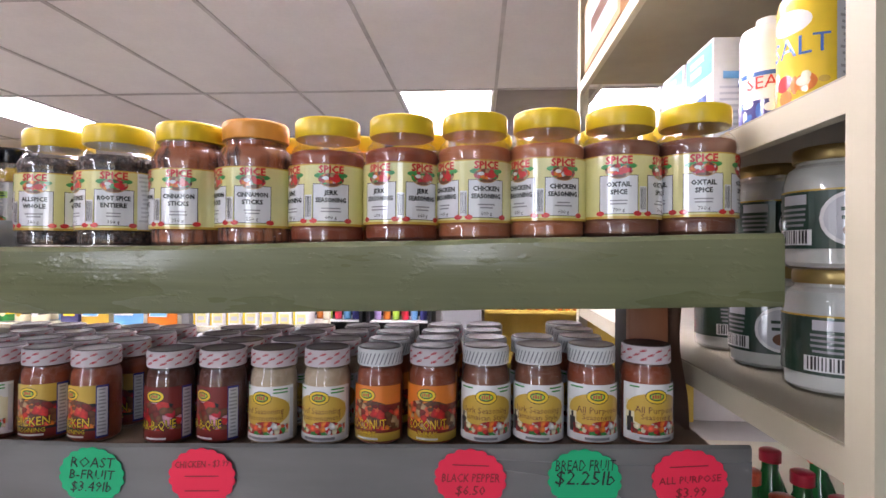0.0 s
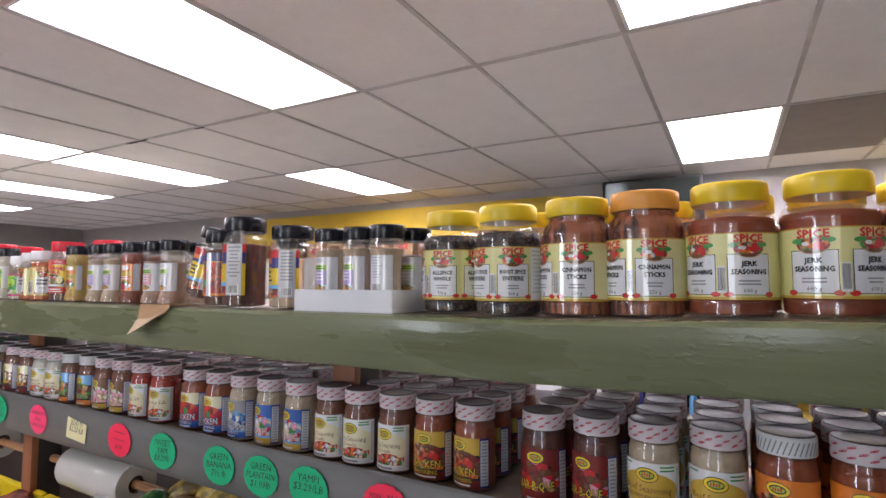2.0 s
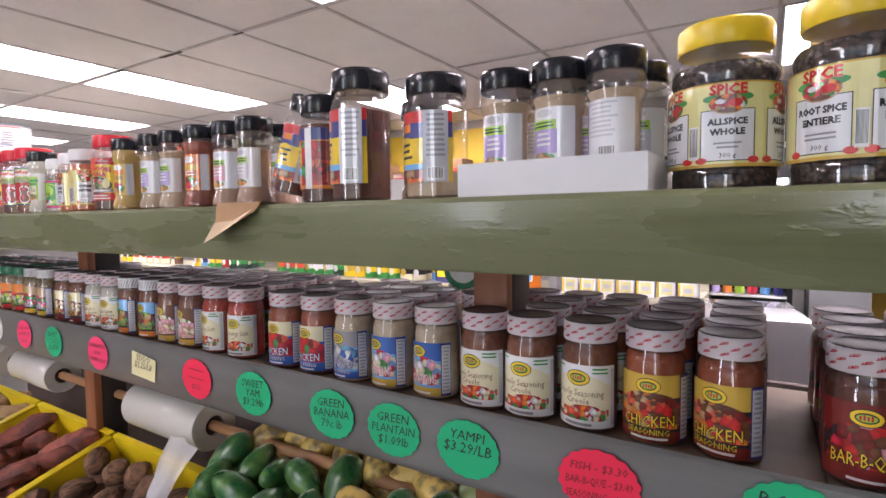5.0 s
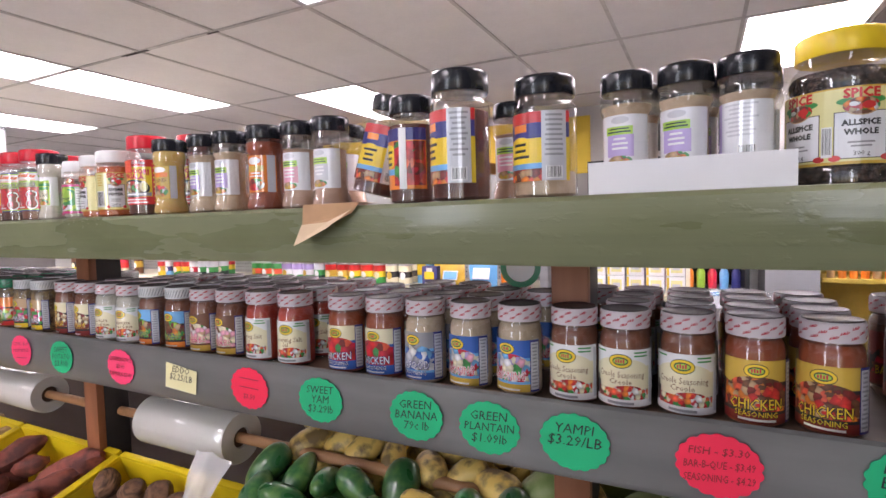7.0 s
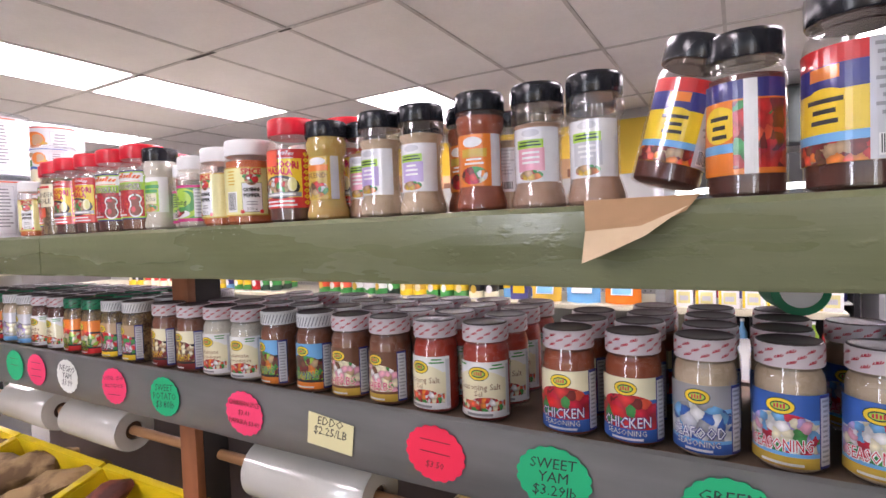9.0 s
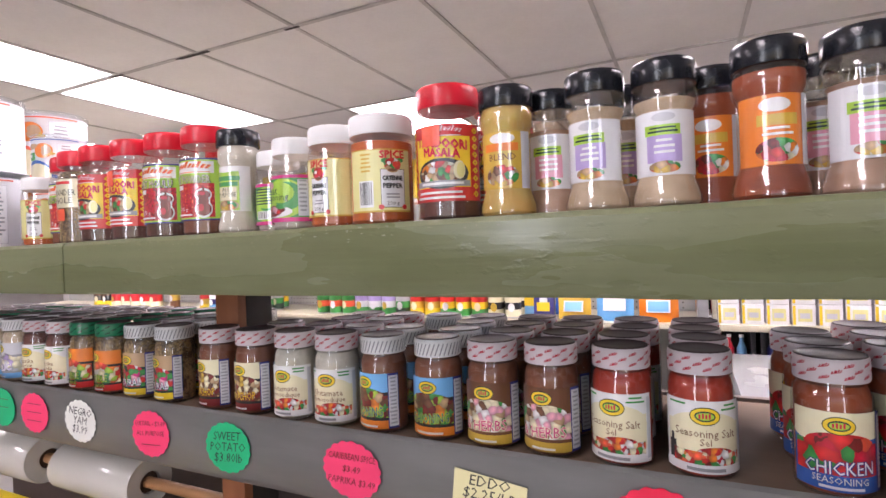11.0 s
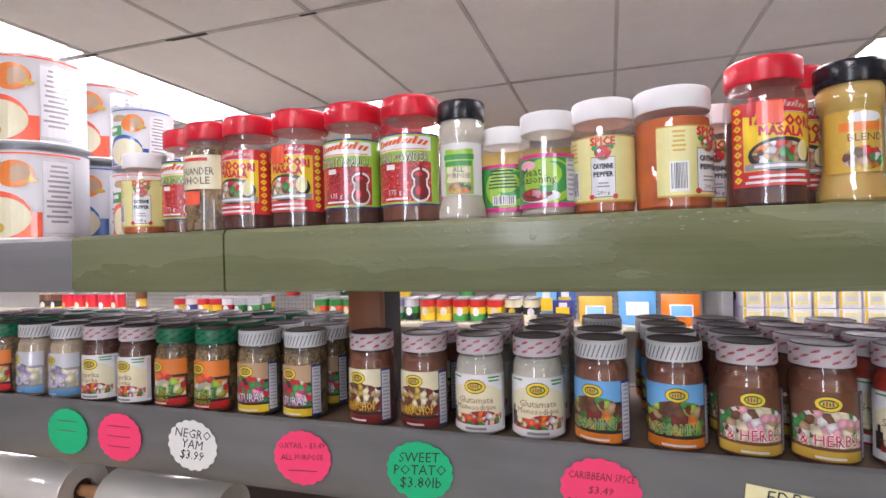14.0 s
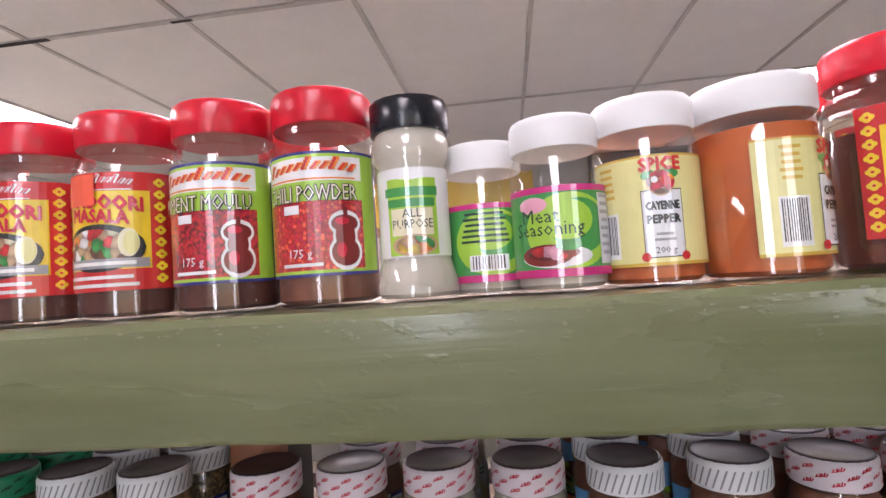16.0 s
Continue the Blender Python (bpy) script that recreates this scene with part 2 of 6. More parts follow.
def print_label(s, r, design, width, v0, v1, rng):
    """A wrapped label: a list of marks, each laid a little proud of the last. Across -1..1, up 0..1."""
    R = r + 0.0006
    step = min(0.00012, 0.0012 / len(design))
    for mark in design:
        R += step
        kind = mark[0]
        U = lambda u: u * width
        V = lambda v: v0 + v * (v1 - v0)
        if kind == "r":
            s.wrap(R, U(mark[1]), U(mark[3]), V(mark[2]), V(mark[4]), ink(mark[5]))
        elif kind == "e":
            s.oval(R, U(mark[1]), V(mark[2]), mark[3] * width, mark[4] * (v1 - v0), ink(mark[5]))
        elif kind == "p":  # a printed picture, oval or square
            if len(mark) > 6:
                s.oval(R, U((mark[1] + mark[3]) / 2), V((mark[2] + mark[4]) / 2), (mark[3] - mark[1]) / 2 * width, (mark[4] - mark[2]) / 2 * (v1 - v0), photo(mark[5]))
            else:
                s.wrap(R, U(mark[1]), U(mark[3]), V(mark[2]), V(mark[4]), photo(mark[5]))
        elif kind == "o":  # lettering with a dark or pale outline: word, u, v, height, colour, outline, reach, slant
            _, word, u, v, hh, col, edge, reach, slant = mark
            pts, fs = letters(word)
            h = hh * (v1 - v0)
            k = min(1.0, reach * width / (max(p[0] for p in pts) * h))
            g = h * 0.045
            for i, (du, dv) in enumerate(((-g, -g), (g, -g), (-g, g), (g, g), (g * 1.6, -g * 1.6), (0, 0))):
                s.bend([(U(u) + p[0] * h * k + du, V(v) + p[1] * h + dv + slant * p[0] * h * k) for p in pts], fs, R + (0.0004 if i == 5 else 0.00022 + 0.00002 * i), ink(col if i == 5 else edge))
        elif kind == "k":  # a price sticker over the print
            s.wrap(R + 0.0007, U(mark[1]), U(mark[3]), V(mark[2]), V(mark[4]), ink(mark[5]))
        elif kind == "t":
            pts, fs = letters(mark[1])
            h = mark[4] * (v1 - v0)
            wide = max(p[0] for p in pts) * h * 2
            k = min(1.0, mark[6] * width * 2 / wide) if len(mark) > 6 else 1.0
            s.bend([(U(mark[2]) + p[0] * h * k, V(mark[3]) + p[1] * h) for p in pts], fs, R + 0.00035, ink(mark[5]))
        elif kind == "l":  # small unreadable print: bars
            _, u, v, w, rows, gap, col = mark
            for i in range(rows):
                ww = w * rng.uniform(0.6, 1)
                s.wrap(R, U(u - ww), U(u + ww), V(v - i * gap), V(v - i * gap) + gap * 0.45 * (v1 - v0), ink(col))
        elif kind == "f":  # a picture of food: many small blobs
            _, u0, a0, u1, a1, count, cols = mark
            for i in range(count):
                R += step / count
                s.oval(R, U(rng.uniform(u0, u1)), V(rng.uniform(a0, a1)), width * rng.uniform(0.05, 0.16), (v1 - v0) * rng.uniform(0.025, 0.075), ink(rng.choice(cols)), 5)
        elif kind == "b":  # bar code
            _, u, v, w, h = mark
            s.wrap(R, U(u - w), U(u + w), V(v), V(v + h), ink("white"))
            for i in range(11):
                x = u - w * 0.85 + 1.7 * w * i / 11
                s.wrap(R + 0.0001, U(x), U(x + w * rng.uniform(0.04, 0.11)), V(v + h * 0.1), V(v + h * 0.95), ink("black"))


def chilli_logo(u, v=0.8):
    """A red word over leaves and a round picture of fruit."""
    m = [("e", u - 0.13, v + 0.01, 0.12, 0.045, "green"), ("e", u + 0.13, v + 0.02, 0.12, 0.045, "green"), ("e", u, v - 0.06, 0.18, 0.12, "tan"), ("p", u - 0.19, v - 0.15, u + 0.19, v + 0.05, "fruit", 1)]
    m += [("e", u - 0.08, v - 0.03, 0.045, 0.03, "white"), ("e", u + 0.07, v - 0.05, 0.07, 0.05, "red"), ("e", u, v - 0.14, 0.1, 0.025, "brown"), ("o", "SPICE", u, v + 0.055, 0.12, "red", "red", 0.27, 0.0)]
    return m


def spice_panel(u, words, weight):
    d = [("r", u - 0.27, 0.07, u + 0.27, 0.68, "black"), ("r", u - 0.26, 0.08, u + 0.26, 0.67, "paper")] + chilli_logo(u)
    d += [("o", w, u, 0.5 - 0.12 * i, 0.075, "black", "black", 0.22, 0.0) for i, w in enumerate(words)]
    d += [("l", u, 0.27, 0.15, 2, 0.05, "grey"), ("t", weight, u, 0.11, 0.06, "black", 0.2)]
    return d + [("e", u - 0.26, 0.08, 0.06, 0.04, "red"), ("e", u + 0.26, 0.08, 0.06, 0.04, "red")]


def spice_design(words, weight, turn):
    d = [("r", -1, 0, 1, 1, "pale_yellow"), ("r", -1, 0, 1, 0.04, "gold"), ("r", -1, 0.98, 1, 1, "gold")]
    for u in (-0.5 + turn, 0.18 + turn, 0.86 + turn, -1.18 + turn):
        if -0.8 < u < 0.85:
            d += spice_panel(u, words, weight)
    return d + [("b", -0.16 + turn, 0.1, 0.055, 0.4)]


def turned_design(words, weight, start, code, panel):
    """The same label turned so that its bar code shows."""
    d = [("r", start, 0, 1, 1, "pale_yellow"), ("r", start, 0, 1, 0.03, "gold"), ("r", start, 0.98, 1, 1, "gold"), ("b", code, 0.08, 0.17, 0.42), ("l", code, 0.9, 0.14, 5, 0.065, "gold")]
    return d + spice_panel(panel, words, weight)


def jar(name, label, shape, contents, lid_mat, design, fill=0.9, width=1.0, shell="clear_plastic", lid_pattern=None, seed=0):
    """A jar at the origin, on its base: shell, contents, lid and wrapped label."""
    rng = random.Random(seed)
    P = PROFILES[shape]
    ob = thing(name, label, "jar" if "jar" in name else "bottle", Matrix(), "jars on the shelves")
    s = Shape()
    s.lathe(P["body"], MATS[shell], 28)
    s.make("bottle", ob, "clear glossy wall")
    top = P["body"][-1][1] * fill
    inner = [(max(0.001, r - 0.0022), min(z + 0.002, top)) for r, z in P["body"] if z < top]
    lo = [q for q in P["body"] if q[1] < top][-1]
    hi = [q for q in P["body"] if q[1] >= top][0]
    k = (top - lo[1]) / (hi[1] - lo[1])
    inner.append((lo[0] + (hi[0] - lo[0]) * k - 0.0022, top))
    inner.append((inner[-1][0] * 0.5, top + 0.003))
    s = Shape()
    s.lathe(inner, contents, 20)
    s.make("contents", ob)
    r, z0, z1 = P["lid"]
    s = Shape()
    h = z1 - z0
    s.lathe([(r * 0.98, z0), (r, z0 + 0.0015), (r, z1 - 0.004), (r * 0.985, z1 - 0.0015), (r * 0.95, z1), (r * 0.87, z1), (r * 0.85, z1 - 0.0012), (r * 0.3, z1 - 0.0012)], lid_mat, 36, ridges=P.get("ridges", 0), ridge=0.0005)
    if lid_pattern == "blots":
        for row in range(3):
            for i in range(10):
                a = 2 * math.pi * r * ((i + 0.5 * (row % 2)) / 10 - 0.5) + rng.uniform(-0.001, 0.001)
                v = z0 + h * (0.2 + 0.24 * row)
                for d, t in ((0, 0.1), (0.0022, 0.12), (0.0034, 0.1), (0.0052, 0.13), (0.007, 0.09)):
                    q = v + d * 0.25
                    s.bend([(a + d, q), (a + d + 0.0011, q), (a + d + 0.0019, q + h * t), (a + d + 0.0008, q + h * t)], [(0, 1, 2, 3)], r + 0.0004, ink("dark_green" if lid_mat == MATS["lid_green"] else "crimson"))
                s.bend([(a - 0.0005, v - 0.0006), (a + 0.0075, v + 0.0012), (a + 0.0075, v + 0.0018), (a - 0.0005, v + 0.0002)], [(0, 1, 2, 3)], r + 0.00045, ink("dark_green" if lid_mat == MATS["lid_green"] else "crimson"))
    elif lid_pattern == "lines":
        for i in range(34):
            a = 2 * math.pi * r * (i / 34 - 0.5)
            s.bend([(a, z0 + h * 0.12), (a + 0.0016, z0 + h * 0.12), (a + 0.0075, z1 - h * 0.22), (a + 0.0059, z1 - h * 0.22)], [(0, 1, 2, 3)], r + 0.0004, ink("grey"))
    if "cap" in P:
        s.lathe([(r * 0.955, z1 - 0.002), (r * 0.955, z1 + 0.0007), (r * 0.9, z1 + 0.0012), (r * 0.86, z1 + 0.0004), (r * 0.2, z1 + 0.0004)], MATS["lid_top"], 24)
    s.make("lid", ob, P["lid_words"] if "lid_words" in P else "")
    s = Shape()
    lr, l0, l1 = P["label"]
    print_label(s, lr, design, lr * 1.3 * width, l0, l1, rng)
    s.make("label", ob, "printed paper label", smooth=False)
    return ob


PROFILES = {
    "tub": dict(body=[(0.043, 0), (0.047, 0.003), (0.0475, 0.016), (0.0465, 0.02), (0.0485, 0.024), (0.0485, 0.1), (0.047, 0.106), (0.0485, 0.112), (0.048, 0.118), (0.043, 0.13), (0.0385, 0.134), (0.0385, 0.146)], lid=(0.0415, 0.143, 0.1685), label=(0.0486, 0.022, 0.103), ridges=1),
    "sauce": dict(body=[(0.029, 0), (0.0335, 0.003), (0.0345, 0.008), (0.0345, 0.092), (0.033, 0.1), (0.03, 0.106), (0.03, 0.115)], lid=(0.0325, 0.111, 0.1345), label=(0.0346, 0.009, 0.085), cap=1),
    "waist": dict(body=[(0.028, 0), (0.0305, 0.003), (0.0305, 0.01), (0.026, 0.026), (0.0245, 0.034), (0.0245, 0.09), (0.0285, 0.099), (0.029, 0.112), (0.0265, 0.118), (0.0265, 0.124)], lid=(0.0285, 0.12, 0.143), label=(0.0247, 0.03, 0.092), ridges=1),
    "round": dict(body=[(0.034, 0), (0.0385, 0.003), (0.0385, 0.112), (0.036, 0.121), (0.033, 0.124), (0.033, 0.134)], lid=(0.037, 0.13, 0.1555), label=(0.0386, 0.021, 0.108), ridges=1),
    "small": dict(body=[(0.028, 0), (0.0315, 0.003), (0.0315, 0.086), (0.0285, 0.094), (0.0275, 0.1)], lid=(0.03, 0.097, 0.119), label=(0.0316, 0.01, 0.07), ridges=1),
    "cayenne": dict(body=[(0.03, 0), (0.0335, 0.003), (0.0335, 0.096), (0.031, 0.102), (0.029, 0.106)], lid=(0.033, 0.104, 0.127), label=(0.0336, 0.013, 0.085), ridges=1),
    "coco": dict(body=[(0.042, 0), (0.047, 0.004), (0.0475, 0.02), (0.0475, 0.085), (0.044, 0.098), (0.037, 0.103), (0.037, 0.113)], lid=(0.0385, 0.108, 0.122), label=(0.0476, 0.02, 0.078)),
}
for kind, k in (("tub", 0.918), ("waist", 0.925), ("round", 0.982), ("small", 0.965), ("cayenne", 0.96)):
    p = PROFILES[kind]
    p["body"] = [(r, z * k) for r, z in p["body"]]
    p["lid"], p["label"] = (p["lid"][0], p["lid"][1] * k, p["lid"][2] * k), (p["label"][0], p["label"][1] * k, p["label"][2] * k)


def brushed_paint(name, light, dark):
    """Two coats of brushed gloss paint: a patchy darker coat, brush streaks and pitting."""
    m, n, l, b = nodes_of(name)
    tc = n.new("ShaderNodeTexCoord")

    def tex(scale, stretch, detail):
        mp, t = n.new("ShaderNodeMapping"), n.new("ShaderNodeTexNoise")
        mp.inputs["Scale"].default_value = stretch
        t.inputs["Scale"].default_value, t.inputs["Detail"].default_value = scale, detail
        l.new(tc.outputs["Object"], mp.inputs[0])
        l.new(mp.outputs[0], t.inputs["Vector"])
        return t.outputs[0]

    def spread(src, a, z, lo, hi):
        mr = n.new("ShaderNodeMapRange")
        for k, v in zip((1, 2, 3, 4), (a, z, lo, hi)):
            mr.inputs[k].default_value = v
        l.new(src, mr.inputs[0])
        return mr.outputs[0]

    patch, streak, pits = tex(7, (0.4, 1, 2.2), 4), tex(60, (0.06, 1, 1.6), 4), tex(95, (0.5, 1, 1), 3)
    mix = n.new("ShaderNodeMix")
    mix.data_type = "RGBA"
    mix.inputs[6].default_value, mix.inputs[7].default_value = (*light, 1), (*dark, 1)
    l.new(spread(patch, 0.5, 0.66, 0.0, 0.6), mix.inputs[0])
    hv = n.new("ShaderNodeHueSaturation")
    l.new(mix.outputs[2], hv.inputs["Color"])
    l.new(spread(streak, 0.3, 0.7, 0.93, 1.06), hv.inputs["Value"])
    l.new(hv.outputs[0], b.inputs["Base Color"])
    l.new(spread(patch, 0.4, 0.62, 0.42, 0.2), b.inputs["Roughness"])
    add = n.new("ShaderNodeMath")
    add.operation = "MULTIPLY_ADD"
    add.inputs[1].default_value = 0.8
    l.new(spread(pits, 0.58, 0.75, 0.0, 1.0), add.inputs[0])
    l.new(streak, add.inputs[2])
    bp = n.new("ShaderNodeBump")
    bp.inputs["Strength"].default_value, bp.inputs["Distance"].default_value = 0.16, 0.003
    l.new(add.outputs[0], bp.inputs["Height"])
    l.new(bp.outputs[0], b.inputs["Normal"])
    b.inputs["Coat Weight"].default_value, b.inputs["Coat Roughness"].default_value = 0.35, 0.12
    l.new(bp.outputs[0], b.inputs["Coat Normal"])
    MATS[name] = m


brushed_paint("paint_green", (0.165, 0.18, 0.092), (0.118, 0.135, 0.058))
surface("galvanised", (0.42, 0.43, 0.44), 0.38, 0.75, vary=0.2, scale=14, bump=0.06, stretch=(0.25, 1, 3))
surface("rail_grey", (0.25, 0.25, 0.245), 0.28, 0.5, vary=0.4, scale=9, bump=0.08, coat=0.3, stretch=(0.3, 1, 2))
surface("shelf_wood", (0.19, 0.13, 0.085), 0.6, vary=0.3, scale=18, bump=0.15, stretch=(0.2, 1.5, 1))
surface("post_wood", (0.33, 0.12, 0.05), 0.5, vary=0.3, scale=22, bump=0.15, stretch=(2, 2, 0.2))
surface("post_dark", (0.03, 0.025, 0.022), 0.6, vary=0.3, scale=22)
surface("rod_wood", (0.4, 0.2, 0.085), 0.5, vary=0.25, scale=24, bump=0.1, stretch=(0.2, 2, 2))
surface("cream_metal", (0.56, 0.52, 0.39), 0.4, vary=0.08, scale=10, bump=0.03)
surface("steel", (0.55, 0.55, 0.55), 0.3, 0.9, scale=40)
surface("cardboard", (0.45, 0.27, 0.14), 0.8, vary=0.15, scale=40, bump=0.1)
surface("white_card", (0.76, 0.77, 0.79), 0.6, vary=0.04, scale=20)
surface("ceiling_tile", (0.84, 0.81, 0.795), 0.9, vary=0.05, scale=60, bump=0.1)
surface("grid_metal", (0.58, 0.55, 0.53), 0.6, vary=0.3, scale=9)
# Near-black for holes, slots and grid gaps: their inner shade as a colour.
surface("gap_shade", (0.05, 0.045, 0.04), 0.9)
surface("wall_paint", (0.52, 0.5, 0.48), 0.7, vary=0.06, scale=6)
surface("wall_taupe2", (0.34, 0.32, 0.3), 0.7, vary=0.2, scale=5)
surface("wall_yellow", (0.72, 0.5, 0.04), 0.6, vary=0.1, scale=6)
surface("floor_tile", (0.22, 0.21, 0.2), 0.35, vary=0.15, scale=5)
surface("pegboard", (0.36, 0.36, 0.35), 0.6, vary=0.06, scale=12)
surface("lid_yellow", (0.82, 0.58, 0.02), 0.33, vary=0.06, scale=30, coat=0.1)
surface("lid_orange", (0.82, 0.36, 0.06), 0.35, vary=0.06, scale=30)
surface("lid_red", (0.66, 0.012, 0.03), 0.3, vary=0.06, scale=30)
surface("lid_black", (0.012, 0.013, 0.018), 0.22, vary=0.1, scale=30)
surface("lid_white", (0.82, 0.82, 0.82), 0.4, vary=0.04, scale=30)
surface("lid_green", (0.01, 0.22, 0.1), 0.35, vary=0.06, scale=30)
surface("lid_paper", (0.76, 0.68, 0.7), 0.4, vary=0.06, scale=30)
surface("lid_top", (0.06, 0.035, 0.04), 0.5, 0.0, vary=0.3, scale=40, coat=0.05)
surface("lid_gold", (0.45, 0.33, 0.13), 0.35, 0.85, vary=0.1, scale=40)
for nm, c, c2, sc in (("peppercorn", (0.015, 0.008, 0.007), (0.084, 0.040, 0.030), 260), ("cinnamon", (0.05, 0.012, 0.006), (0.42, 0.13, 0.05), 120), ("rust_powder", (0.337, 0.066, 0.017), (0.242, 0.045, 0.011), 50), ("ochre_powder", (0.507, 0.168, 0.059), (0.410, 0.129, 0.045), 50), ("brown_powder", (0.237, 0.074, 0.031), (0.168, 0.049, 0.020), 60), ("dark_powder", (0.125, 0.028, 0.014), (0.082, 0.018, 0.008), 60), ("red_powder", (0.498, 0.040, 0.013), (0.370, 0.026, 0.010), 60), ("orange_powder", (0.6, 0.13, 0.015), (0.5, 0.1, 0.012), 60), ("beige_powder", (0.594, 0.459, 0.324), (0.486, 0.365, 0.243), 70), ("blush_powder", (0.5, 0.33, 0.24), (0.42, 0.26, 0.18), 70), ("pale_powder", (0.62, 0.58, 0.5), (0.54, 0.5, 0.42), 60), ("mustard_powder", (0.570, 0.416, 0.099), (0.570, 0.347, 0.079), 60), ("seed_mix", (0.362, 0.238, 0.099), (0.096, 0.059, 0.030), 240), ("coconut_white", (0.76, 0.76, 0.74), (0.7, 0.7, 0.67), 20)):
    surface(nm, c, 0.6, scale=sc, color2=c2, bump=0.3 if sc > 100 else 0.05, stretch=(1, 1, 0.15) if nm == "cinnamon" else (1, 1, 1))
m, n, l, bs = nodes_of("peppercorn_crease_shade")
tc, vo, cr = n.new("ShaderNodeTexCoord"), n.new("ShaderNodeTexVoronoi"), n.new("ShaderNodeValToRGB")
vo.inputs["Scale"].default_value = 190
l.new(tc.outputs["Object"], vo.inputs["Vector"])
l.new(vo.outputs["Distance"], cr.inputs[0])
# Berries fall to near black at their edges: crease shade put into the colour.
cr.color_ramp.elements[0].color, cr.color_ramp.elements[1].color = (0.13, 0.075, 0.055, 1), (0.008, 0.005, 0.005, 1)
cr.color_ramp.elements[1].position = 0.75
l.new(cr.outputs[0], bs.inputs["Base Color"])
bs.inputs["Roughness"].default_value = 0.55
bp = n.new("ShaderNodeBump")
bp.invert, bp.inputs["Distance"].default_value = True, 0.003
l.new(vo.outputs["Distance"], bp.inputs["Height"])
l.new(bp.outputs[0], bs.inputs["Normal"])
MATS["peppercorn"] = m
clear("clear_plastic", (0.97, 0.97, 0.96), 0.05)
clear("clear_glass", (0.95, 0.96, 0.95), 0.03)

# ---- room ----
CEIL, GX, GY, TW, TD = 2.5, -2.94, 1.95, 0.61, 1.22
X0, X1, Y0, Y1 = -10.2, 3.2, -2.3, 4.9
# (1, -3) and (-3, -3) are unseen lights, added to brighten the jar fronts.
LAMPS = [(-9, -1), (-9, 0), (-6, -1), (-6, 0), (-3, -1), (-3, 0), (-1, 1), (1, -1), (4, -1), (4, 1), (6, 1), (1, -3), (-3, -3)]
s = Shape()
s.box(X0, X1, Y0, Y1, -0.1, 0.0, MATS["floor_tile"])
tagged(s.make("floor", smooth=False), "pale worn shop floor tiles", "floor", kind="structure")
for nm, b in (("wall_north", (X0, X1, Y1, Y1 + 0.15, 0, 2.75)), ("wall_west", (X0 - 0.15, X0, Y0, Y1, 0, 2.75)), ("wall_east", (X1, X1 + 0.15, Y0, Y1, 0, 2.75))):
    s = Shape()
    s.box(*b, MATS["wall_taupe2"] if nm == "wall_west" else MATS["wall_paint"])
    tagged(s.make(nm, smooth=False), "plain off-white painted shop wall", "wall", kind="structure")
# Unseen wall, added in a dark tone to hold down bounce onto the shelf.
s = Shape()
for b in ((X0, -3.2, Y0 - 0.15, Y0, 0, 2.75), (0.9, X1, Y0 - 0.15, Y0, 0, 2.75), (-3.2, 0.9, Y0 - 0.15, Y0, 0, 0.8), (-3.2, 0.9, Y0 - 0.15, Y0, 2.4, 2.75)):
    s.box(*b, surface("wall_taupe", (0.2, 0.18, 0.17), 0.7, vary=0.1, scale=6))
tagged(s.make("wall_south", smooth=False), "unseen dark taupe front wall added round a window", "wall", kind="structure")
win = tagged(new("window_1"), "wide shop front window with grey frame", "window", kind="structure")
s = Shape()
for b in ((-3.2, 0.9, Y0 - 0.1, Y0 - 0.04, 0.8, 0.86), (-3.2, 0.9, Y0 - 0.1, Y0 - 0.04, 2.34, 2.4), (-3.2, -3.14, Y0 - 0.1, Y0 - 0.04, 0.86, 2.34), (0.84, 0.9, Y0 - 0.1, Y0 - 0.04, 0.86, 2.34), (-1.18, -1.12, Y0 - 0.1, Y0 - 0.04, 0.86, 2.34)):
    s.box(*b, MATS["galvanised"])
s.make("window_frame", win, smooth=False)

# ceiling: lay-in tiles, with openings for the light troffers
rng = random.Random(4)
s, g = Shape(), Shape()
ni0, ni1, nj0, nj1 = int((X0 - GX) / TW) - 1, int((X1 - GX) / TW) + 1, int((Y0 - GY) / TD) - 1, int((Y1 - GY) / TD) + 1
for i in range(ni0, ni1):
    for j in range(nj0, nj1):
        if (i, j) in LAMPS:
            continue
        x, y, e = GX + i * TW, GY + j * TD, 0.009
        dz = rng.uniform(0, 0.003)
        a, b, c, d = max(X0, x + e), min(X1, x + TW - e), max(Y0, y + e), min(Y1, y + TD - e)
        if a < b and c < d:
            s.box(a, b, c, d, CEIL + 0.004 + dz, CEIL + 0.02, MATS["ceiling_tile"])
s.box(X0, X1, Y0, Y1, 2.72, 2.75, MATS["ceiling_tile"])
ceiling = tagged(s.make("ceiling", smooth=False), "off-white lay-in ceiling tiles in a grid", "ceiling", kind="structure")
for i in range(ni0, ni1 + 1):
    x = GX + i * TW
    if X0 < x < X1:
        g.box(x - 0.009, x + 0.009, Y0, Y1, CEIL - 0.001, CEIL + 0.006, MATS["grid_metal"])
for j in range(nj0, nj1 + 1):
    y = GY + j * TD
    if Y0 < y < Y1:
        g.box(X0, X1, y - 0.009, y + 0.009, CEIL - 0.002, CEIL + 0.005, MATS["grid_metal"])
